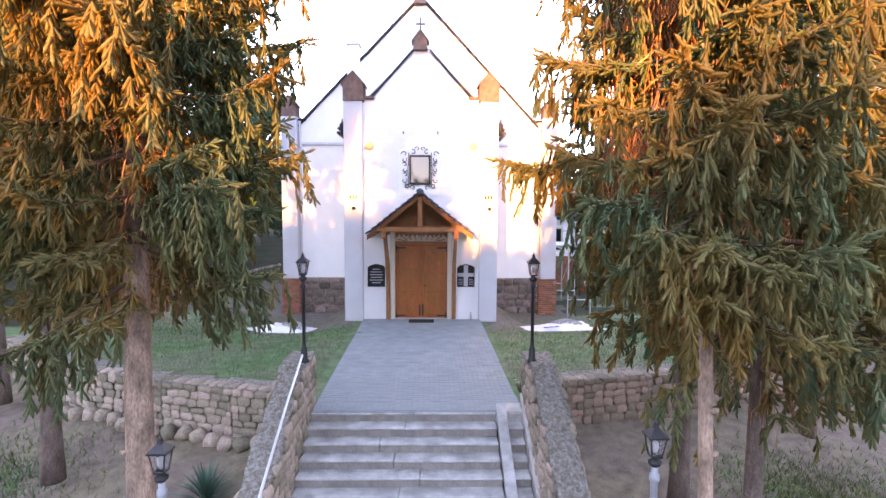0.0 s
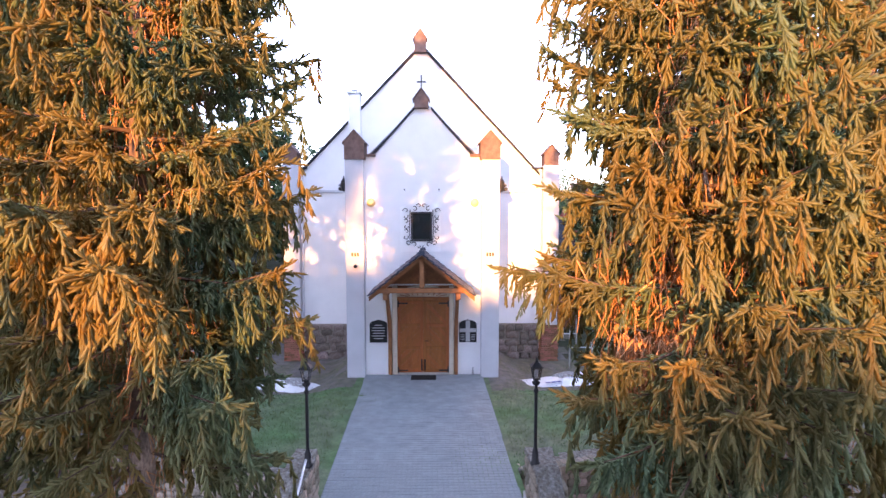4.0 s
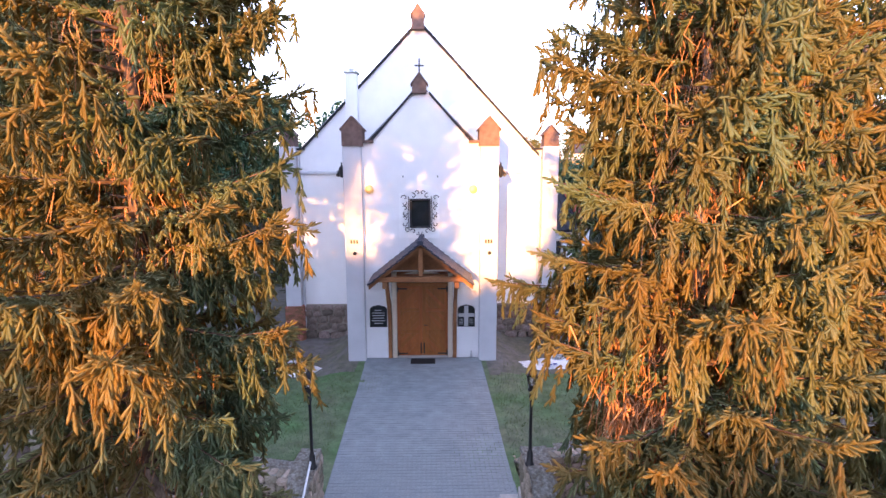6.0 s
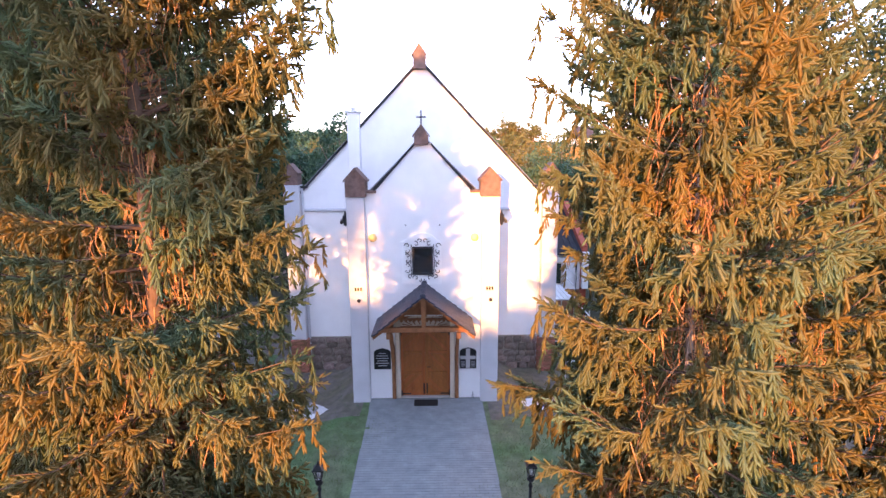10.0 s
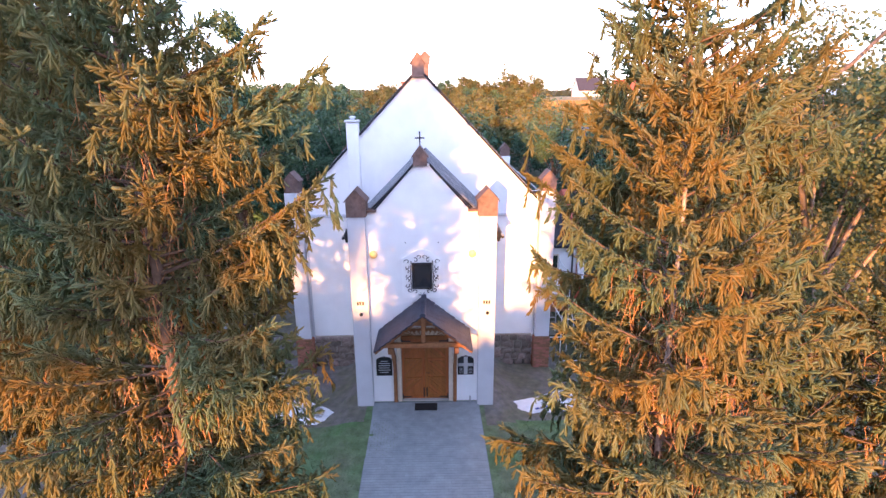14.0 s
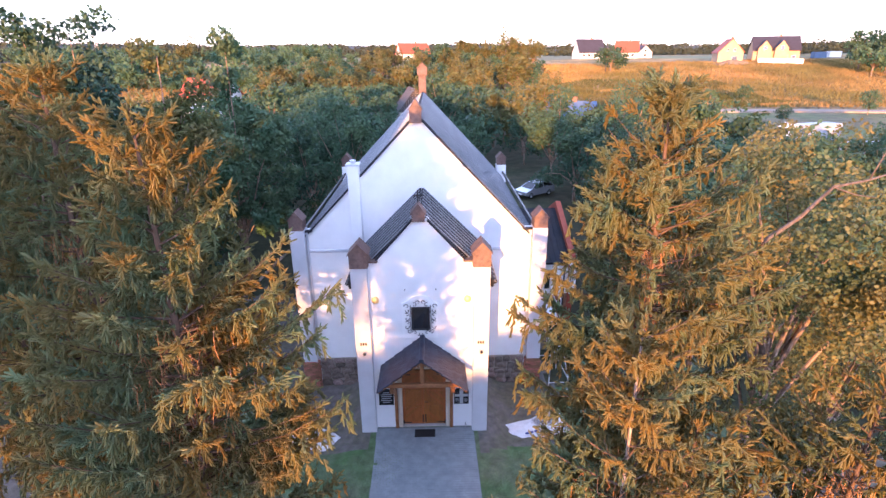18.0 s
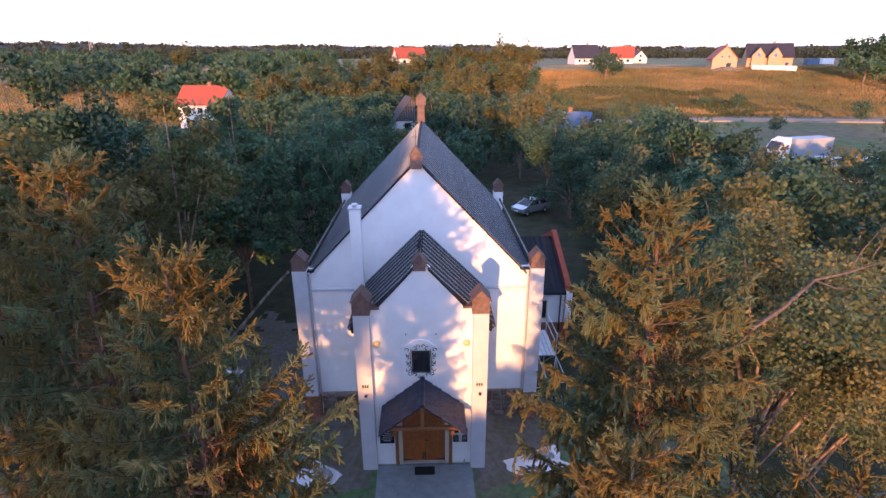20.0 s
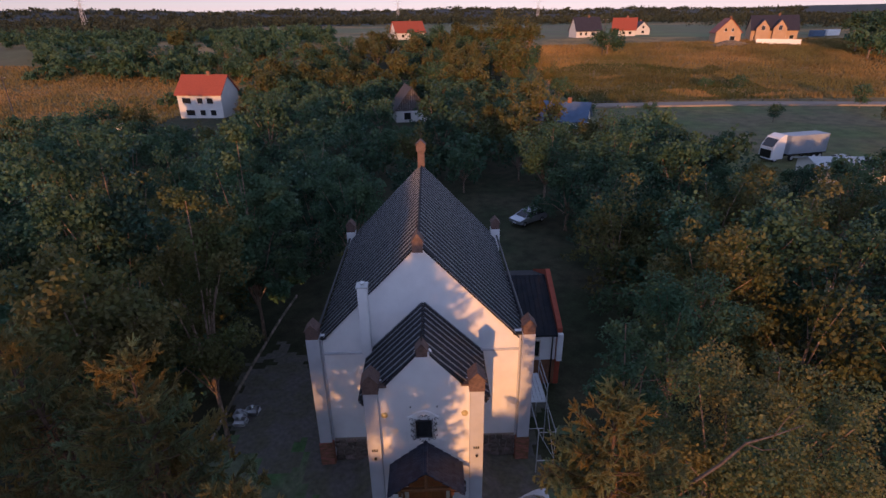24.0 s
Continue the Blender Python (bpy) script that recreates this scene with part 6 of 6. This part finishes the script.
ms.add([(x, y, z) for x in (AX0, AX1) for y, z in ((13.4, 4.95), (17.4, 3.3), (17.4, 3.42), (13.4, 5.07))], [[0, 1, 2, 3], [7, 6, 5, 4], [0, 4, 5, 1], [1, 5, 6, 2], [2, 6, 7, 3], [3, 7, 4, 0]])
part("annex_roof_back", ms, M_ROOF, annex)
ms = Mesher()
ms.add([(x, y, z) for x in (AX1, AX1 + 0.3) for y, z in ((AY - 0.1, -0.6), (17.2, -0.6), (17.2, 3.6), (13.4, 5.5), (AY - 0.1, 3.6))], [[0, 1, 2, 3, 4][::-1], [5, 6, 7, 8, 9]] + [[i, (i + 1) % 5, (i + 1) % 5 + 5, i + 5] for i in range(5)])
part("gable_end", ms, M_REDTILE, annex, "red gable end wall")
part("corner_pier", Mesher().box(AX1 + 0.02, AX1 + 0.34, AY - 0.35, AY - 0.1, 1.4, 3.3, 0.01), M_PLASTER, annex)
win = part("annex_window", Mesher().box(5.7, 6.9, AY - 0.04, AY + 0.02, 1.55, 2.75, 0.01), M_CREAM, annex)
for a, b in ((5.76, 6.27), (6.33, 6.84)):
    part("pane", Mesher().box(a, b, AY - 0.05, AY - 0.042, 1.62, 2.68, 0.002), M_GLASS, win)
part("rain_pipe", Mesher().tube([(7.6, AY - 0.12, 3.1), (7.6, AY - 0.12, -0.5)], 0.045, 8), M_IRON, annex)

# scaffold beside the nave
scaf = thing("scaffold", "white tubular scaffold with grey board decks", "scaffold")
for y in (2.4, 4.6, 6.8):
    for x in (5.45, 6.3):
        part("standard", Mesher().tube([(x, y, ground_height(x, y)), (x, y, 3.3 if y > 3 else 2.3)], 0.024, 8), M_GALV, scaf)
    part("transom", Mesher().tube([(5.45, y, 2.1), (6.3, y, 2.1)], 0.022, 8), M_GALV, scaf)
    part("transom", Mesher().tube([(5.45, y, 0.25), (6.3, y, 0.25)], 0.022, 8), M_GALV, scaf)
for x in (5.45, 6.3):
    for z, y0 in ((2.1, 2.4), (2.7, 4.6), (3.2, 4.6)):
        part("ledger", Mesher().tube([(x, y0, z), (x, 6.8, z)], 0.02, 8), M_GALV, scaf)
part("diagonal", Mesher().tube([(5.45, 2.4, 2.1), (6.3, 2.4, 0.4)], 0.018, 8), M_GALV, scaf)
part("diagonal", Mesher().tube([(6.3, 2.4, 0.3), (6.3, 4.6, 2.1)], 0.018, 8), M_GALV, scaf)
part("diagonal", Mesher().tube([(6.3, 4.6, 2.1), (6.3, 6.8, 0.3)], 0.018, 8), M_GALV, scaf)
for k in range(4):
    part("deck_board", Mesher().box(5.48 + 0.2 * k, 5.66 + 0.2 * k, 4.5, 6.9, 2.13, 2.17, 0.008), M_GALV, scaf)

# ---- lamps ----
def street_lamp(x, y, z, h, label, pole_mat=M_IRON, small=False):
    lp = thing("street_lamp", label, "lamp", "lamps beside the stairs", at=(x, y, z))
    part("base", Mesher().lathe([(0, 0), (0.085, 0), (0.085, 0.03), (0.06, 0.06), (0.055, 0.22), (0.04, 0.27), (0.03, 0.3)], 12), M_IRON, lp, smooth=True)
    part("pole", Mesher().lathe([(0.03, 0.28), (0.028, h - 0.62), (0.04, h - 0.60), (0.04, h - 0.56), (0.026, h - 0.54), (0.026, h - 0.46), (0.0, h - 0.46)], 12), pole_mat, lp, smooth=True)
    part("collar", Mesher().lathe([(0.02, h - 0.50), (0.065, h - 0.46), (0.07, h - 0.43), (0.03, h - 0.40), (0.06, h - 0.375), (0.0, h - 0.37)], 12), M_IRON, lp, smooth=True)
    lo, hi, zb, zt = 0.05, 0.082, h - 0.37, h - 0.16
    cage = part("lantern", Mesher().box(-lo - 0.01, lo + 0.01, -lo - 0.01, lo + 0.01, zb - 0.012, zb + 0.012, 0.004), M_IRON, lp)
    for sx in (-1, 1):
        for sy in (-1, 1):
            part("bar", Mesher().tube([(sx * lo, sy * lo, zb), (sx * hi, sy * hi, zt)], 0.008, 5), M_IRON, cage)
    for k in range(4):
        m = pose(0, 0, 0, 0, 0, 90 * k)
        part("pane", Mesher().add([(-lo, lo, zb), (lo, lo, zb), (hi, hi, zt), (-hi, hi, zt), (-lo, lo - 0.004, zb), (lo, lo - 0.004, zb), (hi, hi - 0.004, zt), (-hi, hi - 0.004, zt)], [[3, 2, 1, 0], [4, 5, 6, 7], [0, 1, 5, 4], [2, 3, 7, 6], [1, 2, 6, 5], [3, 0, 4, 7]], m), M_CLEAR, cage)
        part("rim", Mesher().box(-hi - 0.02, hi + 0.02, hi - 0.005, hi + 0.015, zt - 0.01, zt + 0.012, 0.003, m), M_IRON, cage)
    part("bulb", Mesher().lathe([(0, zb + 0.02), (0.02, zb + 0.03), (0.035, zb + 0.09), (0.03, zb + 0.14), (0, zb + 0.16)], 10), M_PLASTIC, cage, smooth=True)
    part("roof", Mesher().lathe([(0.135, zt + 0.005), (0.09, zt + 0.045), (0.04, zt + 0.08), (0.03, zt + 0.11), (0.0, zt + 0.11)], 4, pose(0, 0, 0, 0, 0, 45)), M_IRON, lp)
    part("finial", Mesher().lathe([(0.012, zt + 0.10), (0.026, zt + 0.125), (0.012, zt + 0.14), (0.0, zt + 0.19)], 8), M_IRON, lp, smooth=True)
    if small:
        for child in lp.children:
            if child.name.split(".")[0] in ("collar", "lantern", "roof", "finial"):
                child.scale = (0.76, 0.76, 0.76)
                child.location.z = 0.24 * (h - 0.5)
    return lp


street_lamp(-1.78, -8.0, 0.96, 1.88, "black lantern lamp post standing on the parapet")
street_lamp(2.12, -7.98, 0.96, 1.88, "black lantern lamp post standing on the parapet")
street_lamp(-1.68, -12.75, -1.8, 3.72, "lantern lamp post with black head on a grey pole", M_POLE, True)
street_lamp(2.16, -12.8, -1.85, 3.91, "lantern lamp post with black head on a grey pole", M_POLE, True)

# ---- sheets, bags ----
def sheet(x, y, w, d, turn, label, seed, gravel=True):
    r = random.Random(seed)
    tp = thing("plastic_sheet", label, "tarpaulin", at=(x, y, ground_height(x, y)))
    tp.rotation_euler = (0, 0, radians(turn))
    n = 18
    ms = Mesher()
    for top in (0, 1):
        for j in range(n + 1):
            for i in range(n + 1):
                u, v = 2 * i / n - 1, 2 * j / n - 1
                wob = 1 + 0.10 * math.sin(3 * math.atan2(v, u) + seed) + 0.05 * math.sin(7 * math.atan2(v, u))
                z = 0.16 * max(0, 1 - u * u) * max(0, 1 - v * v) + 0.03 + 0.035 * noise.noise((u * 4, v * 4, seed)) + 0.05 * max(0, abs(u * v) - 0.5)
                ms.v.append((u * w / 2 * wob, v * d / 2 * wob, z + 0.006 * top))
    k = (n + 1) ** 2
    for j in range(n):
        for i in range(n):
            a = j * (n + 1) + i
            ms.f += [[a + k, a + k + 1, a + k + n + 2, a + k + n + 1], [a + n + 1, a + n + 2, a + 1, a]]
    part("sheet", ms, M_PLASTIC, tp, smooth=True)
    if gravel:
        gm = Mesher()
        for _ in range(260):
            a, q = r.uniform(0, 6.28), math.sqrt(r.random())
            gx_, gy_ = q * math.cos(a) * w * 0.25 + 0.12 * w, q * math.sin(a) * d * 0.25 + 0.12 * d
            sz = r.uniform(0.03, 0.07)
            gm.add([(gx_ + sz * px, gy_ + sz * py, 0.10 + 0.17 * (1 - q * q) + sz * pz) for px, py, pz in ((1, 0, 0), (0, 1, 0), (-1, 0, 0), (0, -1, 0), (0, 0, 0.8))], [[0, 1, 4], [1, 2, 4], [2, 3, 4], [3, 0, 4], [3, 2, 1, 0]])
        ob = part("gravel", gm, M_GRAVEL, tp, "heap of grey gravel")
        tagged(ob, kind="stuff")
    return tp


sheet(-4.4, -0.3, 2.1, 1.3, -30, "white plastic sheet under a heap of gravel on the lawn", 3)
right_sheet = sheet(4.6, 0.2, 2.6, 1.3, 18, "white plastic sheet with gravel and blue print on the lawn", 5)
for k in range(3):
    part("print_bar", Mesher().box(-0.75 + 0.2 * k, -0.6 + 0.2 * k, -0.35, -0.25, 0.185, 0.193, 0.002), M_BLUE, right_sheet)
for i, (x, y) in enumerate(((-10.9, 7.0), (-10.3, 7.3), (-10.7, 6.4))):
    r = random.Random(70 + i)
    bg = thing("sack", "crumpled white builder's sack on bare ground", "sack", "sacks beside the kerb", at=(x, y, ground_height(x, y)))
    ms = Mesher().box(-0.4, 0.4, -0.3, 0.3, 0, 0.42, 0.13)
    ms.v = [(a + r.uniform(-0.06, 0.06), b + r.uniform(-0.06, 0.06), max(0, c + r.uniform(-0.05, 0.05))) for a, b, c in ms.v]
    part("bag", ms, M_PLASTIC, bg, smooth=True)
    part("tied_neck", Mesher().lathe([(0.10, 0.38), (0.05, 0.46), (0.11, 0.55), (0.0, 0.52)], 8), M_PLASTIC, bg, smooth=True)

# ---- low plants ----
M_YUCCA = material("yucca_leaf", (0.05, 0.10, 0.07), 0.5, var=0.15, scale=3, fine=20, bump=0, island=0.2)
yucca = thing("yucca", "spiky blue-green yucca in bare soil", "plant", at=(-3.3, -8.45, ground_height(-3.3, -8.45)))
for k in range(60):
    a, up = 2.4 * k, 0.25 + 1.15 * (k / 60)
    d = Vector((math.cos(a) * math.cos(up), math.sin(a) * math.cos(up), math.sin(up)))
    sd = d.cross(Vector((0, 0, 1))).normalized() * 0.022
    L = rs.uniform(0.55, 0.78)
    tip = d * L + Vector((0, 0, -0.05))
    mid_ = d * L * 0.55 + Vector((0, 0, 0.03))
    part("leaf", Mesher().add([d * 0.03 - sd * 0.7, d * 0.03 + sd * 0.7, mid_ + sd, tip, mid_ - sd, mid_ + Vector((0, 0, -0.008))], [[0, 1, 2, 4], [4, 2, 3], [1, 0, 5], [2, 1, 5], [0, 4, 5], [3, 2, 5], [4, 3, 5]]), M_YUCCA, yucca)

rg = np.random.default_rng(4)
tufts = []
while len(tufts) < 26000:
    x, y = rg.uniform(-11, 9), rg.uniform(-7, 2.5)
    if -2.0 < x < 2.1 or y < wall_line(x) + 0.4 or zone(x, y) != 0 and rg.random() < 0.85:
        continue
    z = ground_height(x, y)
    a, h, l = rg.uniform(0, 6.28), rg.uniform(0.03, 0.085), rg.normal(0, 0.025, 2)
    c, s_ = 0.006 * math.cos(a), 0.006 * math.sin(a)
    tufts.append([(x - c, y - s_, z - 0.01), (x + c, y + s_, z - 0.01), (x + l[0], y + l[1], z + h)])
low = []
while len(low) < 9000:
    x, y = rg.normal(-8.0, 1.1), rg.normal(-7.9, 0.8)
    if rg.random() < 0.45:
        x, y = rg.normal(7.2, 1.0), rg.normal(-8.3, 0.7)
    z = ground_height(x, y)
    a, h, l = rg.uniform(0, 6.28), rg.uniform(0.04, 0.16), rg.normal(0, 0.06, 2)
    c, s_ = 0.012 * math.cos(a), 0.012 * math.sin(a)
    low.append([(x - c, y - s_, z - 0.01), (x + c, y + s_, z - 0.01), (x + l[0], y + l[1], z + h)])
ob = part("grass", soup("grass", np.array(tufts + low), M_GRASS), None)
tagged(ob, "short uneven lawn grass and weeds", "grass", kind="stuff")
